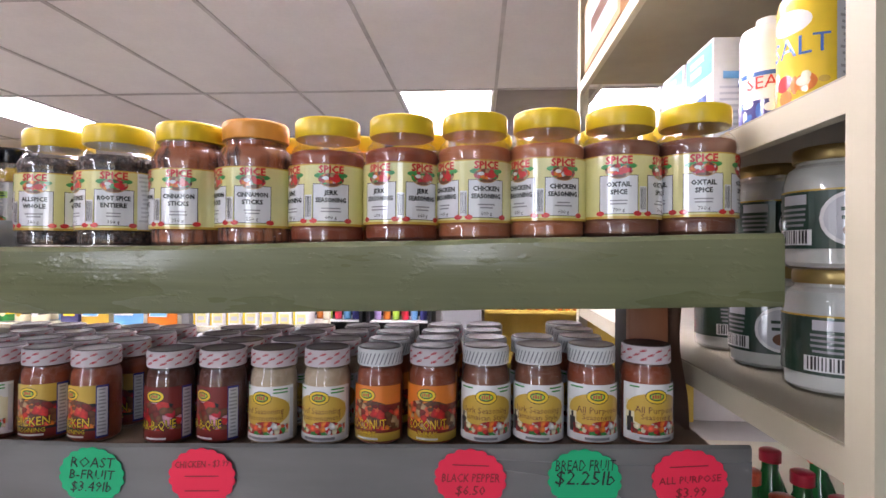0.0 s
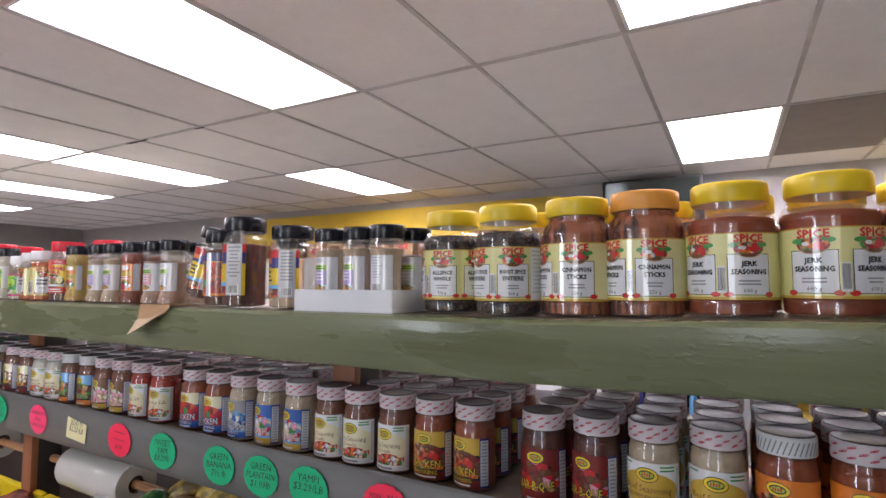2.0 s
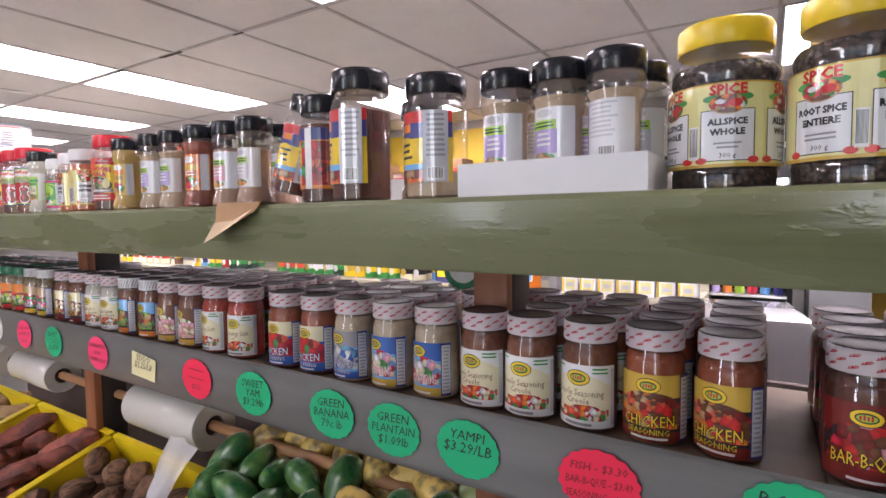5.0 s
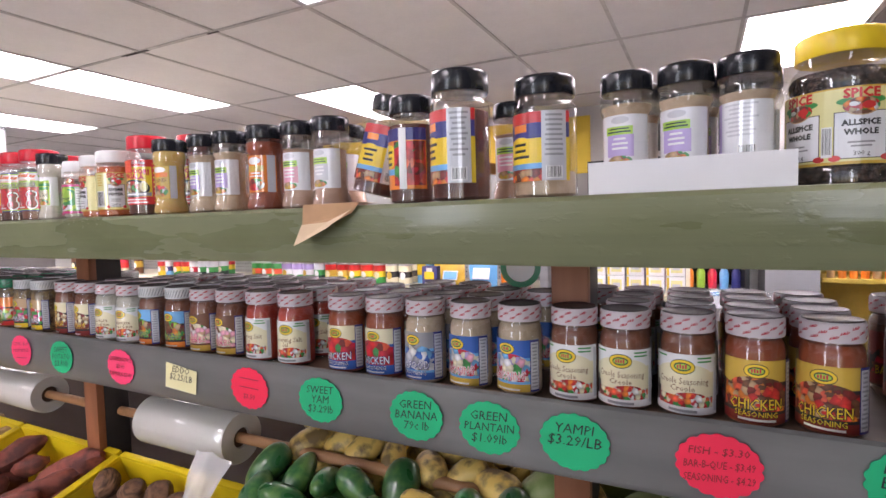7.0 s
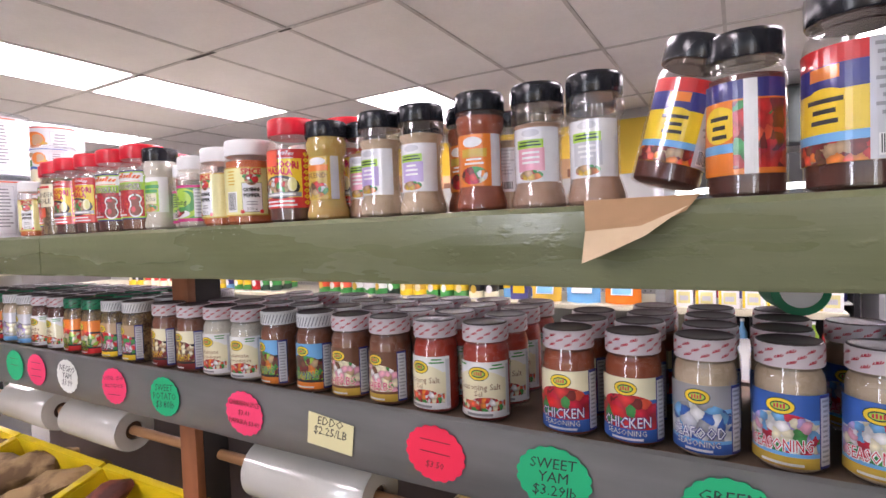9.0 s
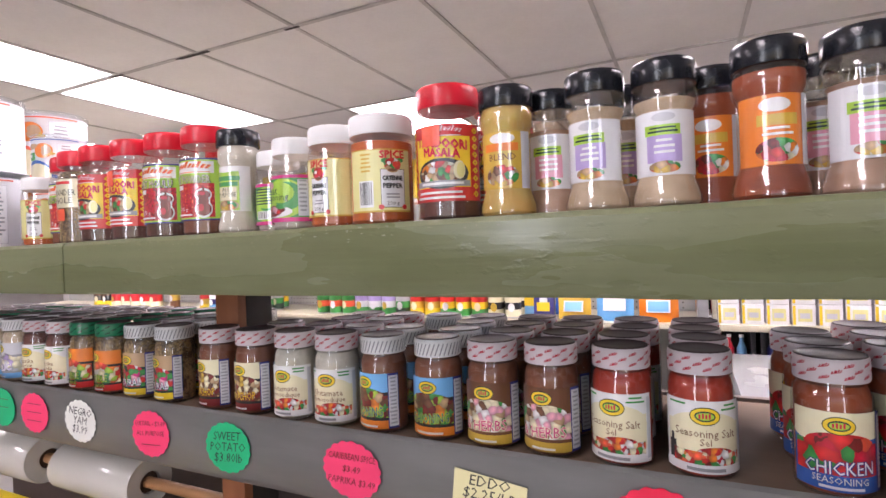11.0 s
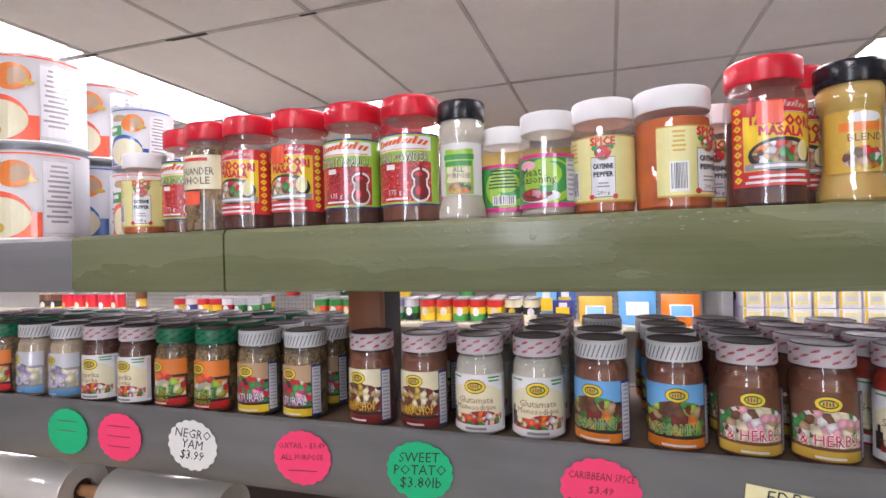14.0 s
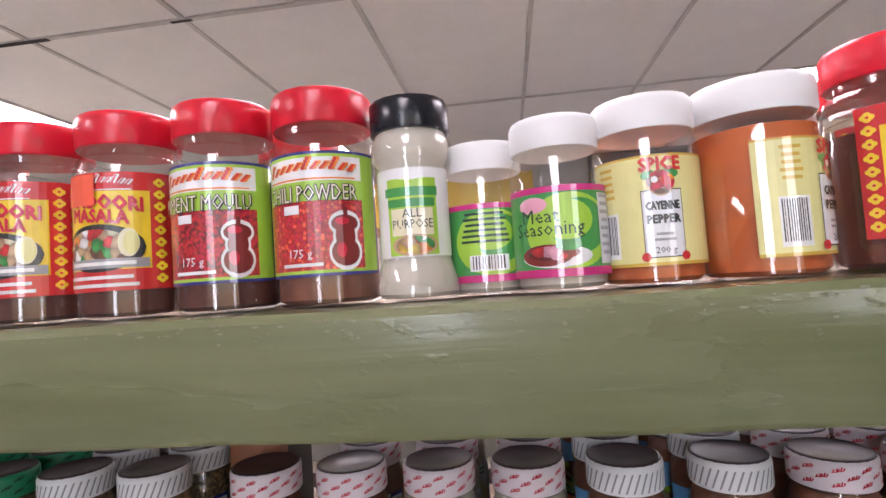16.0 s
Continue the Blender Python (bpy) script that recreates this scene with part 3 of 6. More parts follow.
# Dark slips along the grid: shade of its gaps, painted on.
for x, y, w, d in ((GX - TW, GY, 0.13, 0.02), (GX - TW - 0.1, GY - 0.004, 0.05, 0.012), (GX, GY, 0.05, 0.014), (GX - 2 * TW, GY, 0.05, 0.016)):
    g.box(x - w, x + w * 0.6, y - d * 0.55, y + d * 0.55, CEIL - 0.0035, CEIL - 0.0025, MATS["gap_shade"])
tagged(g.make("trim", smooth=False), "grey metal ceiling grid with dark gaps", "ceiling grid", kind="structure")
glow("lamp_lens", (1.0, 0.925, 0.965), TUBE)
glow("lamp_tube", (1.0, 0.925, 0.965), TUBE * 1.6)


def troffer(i, j):
    x, y = GX + i * TW, GY + j * TD
    ob = thing("ceiling_light", "bright recessed fluorescent ceiling light", "ceiling light", pose(x + TW / 2, y + TD / 2, CEIL), "ceiling lights")
    s = Shape()
    w, d = TW / 2 - 0.012, TD / 2 - 0.012
    for b in ((-w, w, -d, -d + 0.012, 0, 0.09), (-w, w, d - 0.012, d, 0, 0.09), (-w, -w + 0.012, -d, d, 0, 0.09), (w - 0.012, w, -d, d, 0, 0.09), (-w, w, -d, d, 0.09, 0.1)):
        s.box(*b, MATS["lid_white"])
    s.make("housing", ob, smooth=False)
    s = Shape()
    s.box(-w + 0.013, w - 0.013, -d + 0.013, d - 0.013, 0.074, 0.078, MATS["lamp_lens"])
    s.make("diffuser", ob, "glowing white reflector", smooth=False)
    for k in (-0.19, -0.065, 0.065, 0.19):
        s = Shape()
        s.lathe([(0.013, -d + 0.04), (0.013, d - 0.04)], MATS["lamp_tube"], 10, axis="y")
        s.v = [(k + p[1], p[0], 0.05 + p[2]) for p in s.v]
        s.make("tube", ob)
        for e in (-1, 1):
            s = Shape()
            s.box(k - 0.017, k + 0.017, e * (d - 0.03) - 0.012, e * (d - 0.03) + 0.012, 0.03, 0.07, MATS["steel"], 0.003)
            s.make("holder", ob, "metal tube holder")
    return ob


for i, j in LAMPS:
    troffer(i, j)
# grey access panel between two lights
s = Shape()
s.box(GX + 5 * TW + 0.012, GX + 6 * TW - 0.012, GY + TD + 0.012, GY + 2 * TD - 0.012, CEIL - 0.004, CEIL + 0.002, surface("panel_grey", (0.3, 0.27, 0.26), 0.7, scale=8))
tagged(s.make("ceiling_panel", smooth=False), "darker grey stained ceiling panel", "ceiling panel", kind="structure")

# ---- the shelf ----
def rise(x):
    return 0.026 * max(0.0, x + 0.42)


def sloped(s):
    s.v = [(x, y, z + rise(x)) for x, y, z in s.v]
    return s


BT, BB, BY = 1.521, 1.444, 0.582
rack = thing("shelf_rack", "green painted wooden shop shelf with a grey metal price rail", "shelf", pose(0, 0, 0))
rng = random.Random(11)


def plank(x0, x1, mat, name, words):
    s = Shape()
    n = max(2, int((x1 - x0) / 0.04))
    prof = [(BY + 0.003, BB), (BY, BB + 0.004), (BY, BT - 0.006), (BY + 0.004, BT - 0.001), (BY + 0.012, BT), (BY + 0.036, BT), (BY + 0.036, BB)]
    vs, fs, m = [], [], len(prof)
    for i in range(n + 1):
        x = x0 + (x1 - x0) * i / n
        w = noise.noise(Vector((x * 9, 0, 0))) * 0.0012
        for k, (y, z) in enumerate(prof):
            vs.append((x, y + (w if k < 4 else 0), z + w * 0.8))
    for i in range(n):
        for k in range(m):
            k2 = (k + 1) % m
            fs.append((i * m + k, i * m + k2, (i + 1) * m + k2, (i + 1) * m + k)[::-1])
    fs += [tuple(range(m)), tuple(range(n * m, n * m + m))[::-1]]
    s.add(vs, fs, mat)
    return sloped(s).make(name, rack, words)


plank(-2.222, 0.33, MATS["paint_green"], "fascia_board", "glossy green painted board, chipped along its top edge")
plank(-2.478, -2.2245, MATS["paint_green"], "fascia_board", "short green painted board with a cracked joint")
plank(-3.5, -2.4785, MATS["galvanised"], "metal_edge", "bare grey metal edging")
s = Shape()
n = 30
# Unseen rear of this shelf is run deep to shade the jars below.
for a, b in ((-3.5, -0.45), (-0.448, -0.05), (-0.048, 0.327)):
    s.box(a, b, BY + 0.037, 1.07, BT - 0.022, BT - 0.001, MATS["shelf_wood"])
sloped(s).make("upper_shelf", rack, "dark worn wooden shelf", smooth=False)
surface("bare_wood", (0.24, 0.24, 0.15), 0.7, vary=0.3, scale=60)
rng = random.Random(23)
s = Shape()
for k in range(150):
    x = rng.choice((rng.uniform(-2.4, 0.3), rng.gauss(-1.85, 0.16), rng.gauss(-1.9, 0.1), rng.gauss(-0.2, 0.3)))
    if not -2.2 < x < 0.33:
        continue
    z, w, h = BT - 0.004 - abs(rng.gauss(0, 0.006)), rng.uniform(0.0008, 0.0035), rng.uniform(0.0004, 0.0011)
    n = 7
    s.add([(x + w * math.cos(2 * math.pi * i / n) * rng.uniform(0.6, 1.1), BY - 0.0018, z + h * math.sin(2 * math.pi * i / n) * rng.uniform(0.6, 1.1)) for i in range(n)], [tuple(range(n))], MATS["bare_wood"])
tagged(sloped(s).make("paint_chip", rack, "small pale chips in the green paint", smooth=False), kind="stuff")
LZ, SY = 1.236, 0.685


def low(x):
    return LZ + 0.03 * max(0.0, x + 0.47)


s = Shape()
for a, b in ((-3.25, -0.47), (-0.468, -0.05), (-0.048, 0.328)):
    s.box(a, b, SY + 0.012, 1.05, LZ - 0.02, LZ, MATS["shelf_wood"])
s.v = [(x, y, z + low(x) - LZ) for x, y, z in s.v]
s.make("lower_shelf", rack, "dark wooden lower shelf", smooth=False)
s = Shape()
n = 70
vs, fs = [], []
prof = [(SY + 0.012, 1.252), (SY + 0.004, 1.258), (SY, 1.254), (SY - 0.001, 1.165), (SY + 0.004, 1.155), (SY + 0.012, 1.158)]
m = len(prof)
for i in range(n + 1):
    x = -3.2 + 3.55 * i / n
    w = noise.noise(Vector((x * 5, 3, 0))) * 0.0015
    vs += [(x, y + w, z + low(x) - LZ) for y, z in prof]
for i in range(n):
    for k in range(m):
        k2 = (k + 1) % m
        fs.append((i * m + k, i * m + k2, (i + 1) * m + k2, (i + 1) * m + k))
fs += [tuple(range(m))[::-1], tuple(range(n * m, n * m + m))]
s.add(vs, fs, MATS["rail_grey"])
s.make("price_rail", rack, "grey scuffed price rail along the shelf edge")
POSTS = [-0.872, -2.15, 0.27]
for x in POSTS:
    s = Shape()
    s.box(x - 0.03, x + 0.026, 0.815, 0.835, 0, BT - 0.03, MATS["post_wood"], 0.002)
    s.make("post", rack, "reddish brown wooden post")
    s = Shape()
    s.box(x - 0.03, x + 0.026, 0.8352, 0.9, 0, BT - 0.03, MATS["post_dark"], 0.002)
    s.make("post", rack, "darker rear part of the wooden post")
s = Shape()
n = 10
for side in (0.0, 0.004):
    s.add([(0.303 + side + 0.014 * (1 - k / n) ** 2 + 0.003 * math.sin(k * 0.9), y, low(0.33) + 0.001 + 0.235 * k / n) for k in range(n + 1) for y in (0.8, 0.99)], [(2 * k, 2 * k + 1, 2 * k + 3, 2 * k + 2) for k in range(n)], surface("card_dark", (0.3, 0.19, 0.13), 0.8, vary=0.3, scale=14))
tagged(s.make("cardboard_sheet"), "bent brown cardboard sheet beside the shelf end", "cardboard")

# torn cardboard flap hanging over the board
flap = thing("cardboard_flap", "torn brown cardboard flap hanging over the green board", "cardboard", pose(0, 0, 0))
s = Shape()
s.add([(-1.185, BY - 0.003, BT + 0.004), (-1.09, BY - 0.003, BT + 0.004), (-1.10, BY - 0.006, BT - 0.012), (-1.135, BY - 0.012, BT - 0.032), (-1.165, BY - 0.016, BT - 0.05), (-1.178, BY - 0.02, BT - 0.058), (-1.183, BY - 0.008, BT - 0.03), (-1.185, BY + 0.05, BT + 0.004), (-1.09, BY + 0.05, BT + 0.004)], [(0, 6, 3, 2, 1), (7, 0, 1, 8)], MATS["cardboard"])
s.make("sheet", flap, smooth=False)
s = Shape()
s.add([(-1.183, BY - 0.0095, BT - 0.03), (-1.135, BY - 0.0135, BT - 0.026), (-1.098, BY - 0.01, BT - 0.007), (-1.13, BY - 0.022, BT - 0.036), (-1.165, BY - 0.026, BT - 0.056), (-1.182, BY - 0.028, BT - 0.064)], [(0, 5, 4, 3, 1), (1, 3, 2)], surface("card_inner", (0.62, 0.47, 0.3), 0.8, scale=50))
s.make("torn_edge", flap, "paler torn paper layer", smooth=False)
flap.matrix_world = Matrix.Translation((0, 0, BT * 0.18)) @ Matrix.Diagonal((1, 1, 0.82, 1))

# ---- jars on the upper shelf ----
UZ = BT + 0.0005
MASTERS = []


def place(master, x, y, z, turn=0.0, tilt=0.0, lean=0.0):
    return copy_thing(master, pose(x, y, z, lean, tilt, turn))


def master(*a, **k):
    ob = jar(*a, **k)
    MASTERS.append(ob)
    return ob


TUBS = [("JERK", "SEASONING", "600 g", "rust_powder", 0.0), ("JERK", "SEASONING", "600 g", "rust_powder", 0.28), ("CHICKEN", "SEASONING", "600 g", "ochre_powder", 0.0), ("CHICKEN", "SEASONING", "600 g", "ochre_powder", 0.05), ("OXTAIL", "SPICE", "700 g", "brown_powder", 0.36), ("OXTAIL", "SPICE", "700 g", "brown_powder", 0.4)]
tubs = [
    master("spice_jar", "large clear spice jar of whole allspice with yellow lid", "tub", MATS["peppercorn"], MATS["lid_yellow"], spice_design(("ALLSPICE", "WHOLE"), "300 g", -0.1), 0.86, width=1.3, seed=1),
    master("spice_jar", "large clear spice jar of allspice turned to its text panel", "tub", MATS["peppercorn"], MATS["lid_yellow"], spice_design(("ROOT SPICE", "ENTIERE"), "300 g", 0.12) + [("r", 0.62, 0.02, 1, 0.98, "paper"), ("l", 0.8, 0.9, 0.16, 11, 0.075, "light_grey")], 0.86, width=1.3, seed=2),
    master("spice_jar", "large clear jar of cinnamon sticks with yellow lid", "tub", MATS["cinnamon"], MATS["lid_yellow"], spice_design(("CINNAMON", "STICKS"), "250 g", 0.02), 0.97, width=1.3, seed=3),
    master("spice_jar", "large clear jar of cinnamon sticks with orange lid", "tub", MATS["cinnamon"], MATS["lid_orange"], spice_design(("CINNAMON", "STICKS"), "250 g", 0.06), 0.97, width=1.3, seed=4),
]
for k, (a, b, w, mat, turn) in enumerate(TUBS):
    tubs.append(master("spice_jar", "large clear jar of %s with yellow lid" % (a + " " + b).lower(), "tub", MATS[mat], MATS["lid_yellow"], spice_design((a, b), w, turn), 0.84, width=1.3, seed=5 + k))
TX = [-0.562, -0.462, -0.361, -0.275, -0.18, -0.084, 0.009, 0.099, 0.189, 0.28]
rng = random.Random(3)
for k, x in enumerate(TX):
    place(tubs[k], x, 0.682 + rng.uniform(-0.004, 0.004) + (0.02 if k == 0 else 0), UZ + rise(x), rng.uniform(-6, 6))
    if k:
        place(tubs[(k + 3) % 10], x + 0.012, 0.79, UZ + rise(x), rng.uniform(-30, 30))


def shaker_design(base, band, side=0.0):
    return [("r", -1, 0, 1, 1, "paper"), ("e", side, 0.9, 0.3, 0.07, "light_grey"), ("r", side - 0.45, 0.2, side + 0.45, 0.62, base), ("r", side - 0.5, 0.62, side + 0.42, 0.78, band), ("r", side - 0.42, 0.66, side + 0.35, 0.69, "dark_green"), ("r", side - 0.36, 0.72, side + 0.3, 0.745, "dark_green"), ("l", side, 0.52, 0.3, 3, 0.09, "white"), ("p", side - 0.4, 0.03, side + 0.4, 0.22, "dish", 1)]


def back_design():
    return [("r", -1, 0, 1, 1, "paper"), ("l", 0.0, 0.92, 0.5, 8, 0.075, "light_grey"), ("b", 0.2, 0.04, 0.26, 0.2), ("r", -0.92, 0, -0.62, 1, "lilac")]


W = {}
W["thyme"] = master("spice_shaker", "waisted plastic seasoning shaker with black lid, lilac label", "waist", MATS["beige_powder"], MATS["lid_black"], shaker_design("lilac", "lime"), 0.84, width=1.05, seed=21)
W["back"] = master("spice_shaker", "waisted seasoning shaker turned to its text panel", "waist", MATS["beige_powder"], MATS["lid_black"], back_design(), 0.82, width=1.05, seed=22)
W["pink"] = master("spice_shaker", "waisted seasoning shaker with black lid, pink label", "waist", MATS["blush_powder"], MATS["lid_black"], shaker_design("pink", "lime"), 0.78, width=1.05, seed=23)
W["grey"] = master("spice_shaker", "waisted pepper shaker with black lid, green and white label", "waist", MATS["blush_powder"], MATS["lid_black"], shaker_design("light_grey", "lime"), 0.74, width=1.05, seed=24)
W["orange"] = master("spice_shaker", "waisted chilli shaker with black lid, orange label", "waist", MATS["rust_powder"], MATS["lid_black"], [("r", -1, 0, 1, 1, "orange"), ("e", -0.1, 0.85, 0.35, 0.1, "white"), ("r", -0.5, 0.56, 0.4, 0.72, "gold"), ("l", -0.05, 0.5, 0.35, 2, 0.08, "white"), ("p", -0.55, 0.04, 0.42, 0.38, "salad", 1), ("r", 0.55, 0, 0.95, 1, "light_grey")], 0.92, width=1.05, seed=25)
W["mustard"] = master("spice_shaker", "waisted seasoning shaker of yellow blend, orange label", "waist", MATS["mustard_powder"], MATS["lid_black"], [("r", -1, 0, 1, 1, "gold"), ("e", 0, 0.88, 0.4, 0.09, "white"), ("r", -0.6, 0.66, 0.5, 0.8, "orange"), ("t", "BLEND", 0, 0.5, 0.12, "brown", 0.5), ("p", -0.55, 0.04, 0.5, 0.42, "dish", 1), ("r", 0.6, 0, 0.95, 1, "light_grey")], 0.97, width=1.05, seed=26)
W["purpose"] = master("spice_shaker", "waisted all purpose seasoning shaker, black lid, white and lime label", "waist", MATS["pale_powder"], MATS["lid_black"], [("r", -1, 0, 1, 1, "white"), ("r", -0.5, 0.02, 0.55, 0.88, "lime"), ("e", 0, 0.92, 0.34, 0.06, "white"), ("r", -0.56, 0.68, 0.58, 0.78, "green"), ("r", -0.5, 0.56, 0.5, 0.65, "green"), ("r", -0.42, 0.24, 0.45, 0.54, "cream"), ("t", "ALL", 0.02, 0.44, 0.1, "dark_green", 0.3), ("t", "PURPOSE", 0.02, 0.32, 0.1, "dark_green", 0.42), ("e", 0.05, 0.13, 0.48, 0.12, "tan"), ("p", -0.36, 0.03, 0.46, 0.23, "dish", 1)], 0.97, width=1.05, seed=27)
GOUDA = dict(width=1.0)


def script(u0, u1, v, h, col, edge):
    """A maker's flowing mark as plain slanted strokes over a swash."""
    d = [("r", u0, v - h * 0.5, u1, v - h * 0.36, edge)]
    n = 11
    for i in range(n):
        u, w = u0 + (u1 - u0) * i / n, (u1 - u0) / n
        k, lift = (1.0 if i in (0, 5, 8) else 0.6), 0.03 * math.sin(i / n * math.pi)
        for q, c, t in ((0.06, edge, 0.62), (0.0, col, 0.34)):
            for step in range(4):
                d.append(("r", u + w * (0.18 * step + 0.1 - q), v + lift + h * k * step / 4, u + w * (0.18 * step + 0.1 + t + q), v + lift + h * k * (step + 1) / 4 + h * q, c))
    return d


def powder_design(word, picture):
    d = [("r", -1, 0, 1, 1, "navy"), ("r", -0.97, 0.025, 0.97, 0.975, "lime"), ("r", -0.86, 0.05, 0.7, 0.95, "white"), ("r", -0.86, 0.56, 0.7, 0.76, "lime"), ("p", -0.86, 0.05, 0.7, 0.6, picture)]
    d += script(-0.78, 0.6, 0.82, 0.1, "red", "orange")
    d += [("o", word, -0.08, 0.6, 0.13, "cream", "black", 0.7, 0.0)]
    for grow, col in ((0.035, "white"), (0.0, "dark_red")):
        d += [("e", 0.42, 0.18, 0.2 + grow, 0.11 + grow, col), ("e", 0.42, 0.31, 0.14 + grow, 0.12 + grow, col), ("e", 0.42, 0.41, 0.19 + grow, 0.07 + grow, col)]
    d += [("e", 0.38, 0.43, 0.1, 0.03, "crimson"), ("e", 0.36, 0.2, 0.07, 0.06, "crimson"), ("r", 0.4, 0.47, 0.46, 0.54, "dark_red"), ("r", -0.45, 0.5, -0.2, 0.57, "white"), ("t", "175 g", -0.22, 0.15, 0.07, "white", 0.3), ("l", -0.2, 0.08, 0.5, 1, 0.06, "white")]
    return d


def masala_design(sticker):
    d = [("r", -1, 0, 1, 1, "red"), ("r", -0.74, 0.18, 0.68, 0.84, "yellow")]
    d += script(-0.5, 0.45, 0.88, 0.07, "crimson", "white")
    d += [("o", "TANDOORI", -0.03, 0.7, 0.12, "crimson", "crimson", 0.62, -0.1), ("o", "MASALA", -0.03, 0.58, 0.11, "crimson", "crimson", 0.44, -0.08), ("e", -0.02, 0.36, 0.64, 0.2, "black"), ("p", -0.58, 0.22, 0.45, 0.52, "dish", 1), ("e", 0.4, 0.4, 0.14, 0.12, "cream"), ("e", 0.43, 0.4, 0.1, 0.1, "pale_yellow"), ("r", -0.72, 0.19, 0.66, 0.27, "grey"), ("l", -0.03, 0.215, 0.64, 1, 0.07, "white"), ("l", -0.1, 0.1, 0.66, 2, 0.065, "white")]
    for side in (-0.87, 0.83):
        for i in range(9):
            v = 0.09 + 0.103 * i
            d += [("e", side - 0.035, v, 0.05, 0.022, "yellow"), ("e", side + 0.035, v, 0.05, 0.022, "yellow"), ("e", side, v + 0.018, 0.045, 0.022, "yellow"), ("e", side, v - 0.018, 0.045, 0.022, "yellow"), ("e", side, v, 0.022, 0.01, "red")]
    if sticker:
        d += [("k", -0.5, 0.72, -0.02, 0.98, "flame")]
    return d


W["chili"] = master("spice_jar", "clear jar of chili powder with red lid", "round", MATS["brown_powder"], MATS["lid_red"], powder_design("CHILI POWDER", "chilli"), 0.72, seed=31, **GOUDA)
W["mouli"] = master("spice_jar", "clear jar of dark ground spice with red lid", "round", MATS["dark_powder"], MATS["lid_red"], powder_design("PIMENT MOULU", "clove_dark"), 0.72, seed=32, **GOUDA)
W["masala"] = master("spice_jar", "clear tandoori masala jar with red lid", "round", MATS["dark_powder"], MATS["lid_red"], masala_design(False), 0.7, seed=33, **GOUDA)
W["masala_tag"] = master("spice_jar", "clear tandoori masala jar with an orange price sticker", "round", MATS["dark_powder"], MATS["lid_red"], masala_design(True), 0.7, seed=34, **GOUDA)
W["coriander"] = master("spice_jar", "clear jar of whole coriander seed, orange price sticker", "round", MATS["seed_mix"], MATS["lid_red"], [("r", -1, 0.45, 1, 1, "cream"), ("l", 0, 0.9, 0.5, 1, 0.12, "red"), ("t", "CORIANDER", -0.03, 0.68, 0.12, "black", 0.6), ("t", "WHOLE", -0.03, 0.53, 0.12, "black", 0.5), ("r", -0.35, 0.2, 0.2, 0.42, "flame")], 0.9, seed=35, **GOUDA)
W["cayenne"] = master("spice_jar", "clear cayenne pepper jar with white lid", "cayenne", MATS["orange_powder"], MATS["lid_white"], turned_design(("CAYENNE", "PEPPER"), "200 g", -1, -0.72, 0.05), 0.8, width=1.05, seed=36)
W["cayenne_side"] = master("spice_jar", "clear cayenne pepper jar turned to its bar code", "cayenne", MATS["orange_powder"], MATS["lid_white"], turned_design(("CAYENNE", "PEPPER"), "200 g", -0.42, -0.02, 0.58), 0.9, width=1.05, seed=37)
MEAT = [("r", -1, 0, 1, 1, "green"), ("e", 0.15, 0.5, 0.7, 0.42, "lime"), ("e", 0.3, 0.55, 0.45, 0.3, "green"), ("e", 0.1, 0.62, 0.4, 0.22, "lime"), ("r", -1, 0.93, 1, 1, "magenta"), ("r", -1, 0, 1, 0.09, "magenta")]
W["meat"] = master("spice_jar", "small clear meat seasoning jar with white lid", "small", MATS["pale_powder"], MATS["lid_white"], MEAT + [("e", -0.42, 0.8, 0.24, 0.09, "pink"), ("t", "Meat", -0.32, 0.6, 0.16, "dark_green", 0.4), ("t", "Seasoning", -0.2, 0.46, 0.16, "dark_green", 0.55), ("e", -0.1, 0.22, 0.55, 0.12, "white"), ("e", -0.25, 0.24, 0.4, 0.12, "dark_red"), ("p", -0.55, 0.18, 0.25, 0.34, "meat", 1), ("p", -0.1, 0.28, 0.3, 0.4, "herb_leaf", 1), ("r", 0.62, 0.12, 0.92, 0.9, "light_grey"), ("l", 0.77, 0.85, 0.13, 8, 0.09, "grey")], 0.6, width=1.05, seed=38)
W["meat_back"] = master("spice_jar", "small clear meat seasoning jar turned to its back", "small", MATS["pale_powder"], MATS["lid_white"], MEAT + [("l", 0, 0.85, 0.5, 6, 0.07, "dark_green"), ("b", 0.05, 0.14, 0.34, 0.2)], 0.6, width=1.05, seed=39)
JERKY = [("r", -1, 0, 1, 1, "yellow"), ("r", -1, 0.84, 1, 1, "red"), ("r", -1, 0.62, 1, 0.84, "navy"), ("l", -0.3, 0.72, 0.3, 1, 0.25, "orange"), ("e", -0.3, 0.45, 0.46, 0.2, "yellow"), ("l", -0.3, 0.52, 0.3, 3, 0.09, "black"), ("r", -1, 0.18, 0.3, 0.26, "sky_blue"), ("p", -1, 0, 0.3, 0.18, "roast"), ("r", 0.3, 0, 0.9, 1, "light_grey"), ("l", 0.6, 0.92, 0.24, 9, 0.07, "grey"), ("b", 0.6, 0.03, 0.2, 0.18)]
W["blend"] = master("spice_jar", "clear seasoning jar with black lid, yellow and navy label", "round", MATS["dark_powder"], MATS["lid_black"], JERKY, 0.8, seed=40, **GOUDA)
W["blend_pale"] = master("spice_jar", "clear seasoning jar, black lid, part emptied pale contents", "round", MATS["beige_powder"], MATS["lid_black"], JERKY, 0.25, seed=41, **GOUDA)
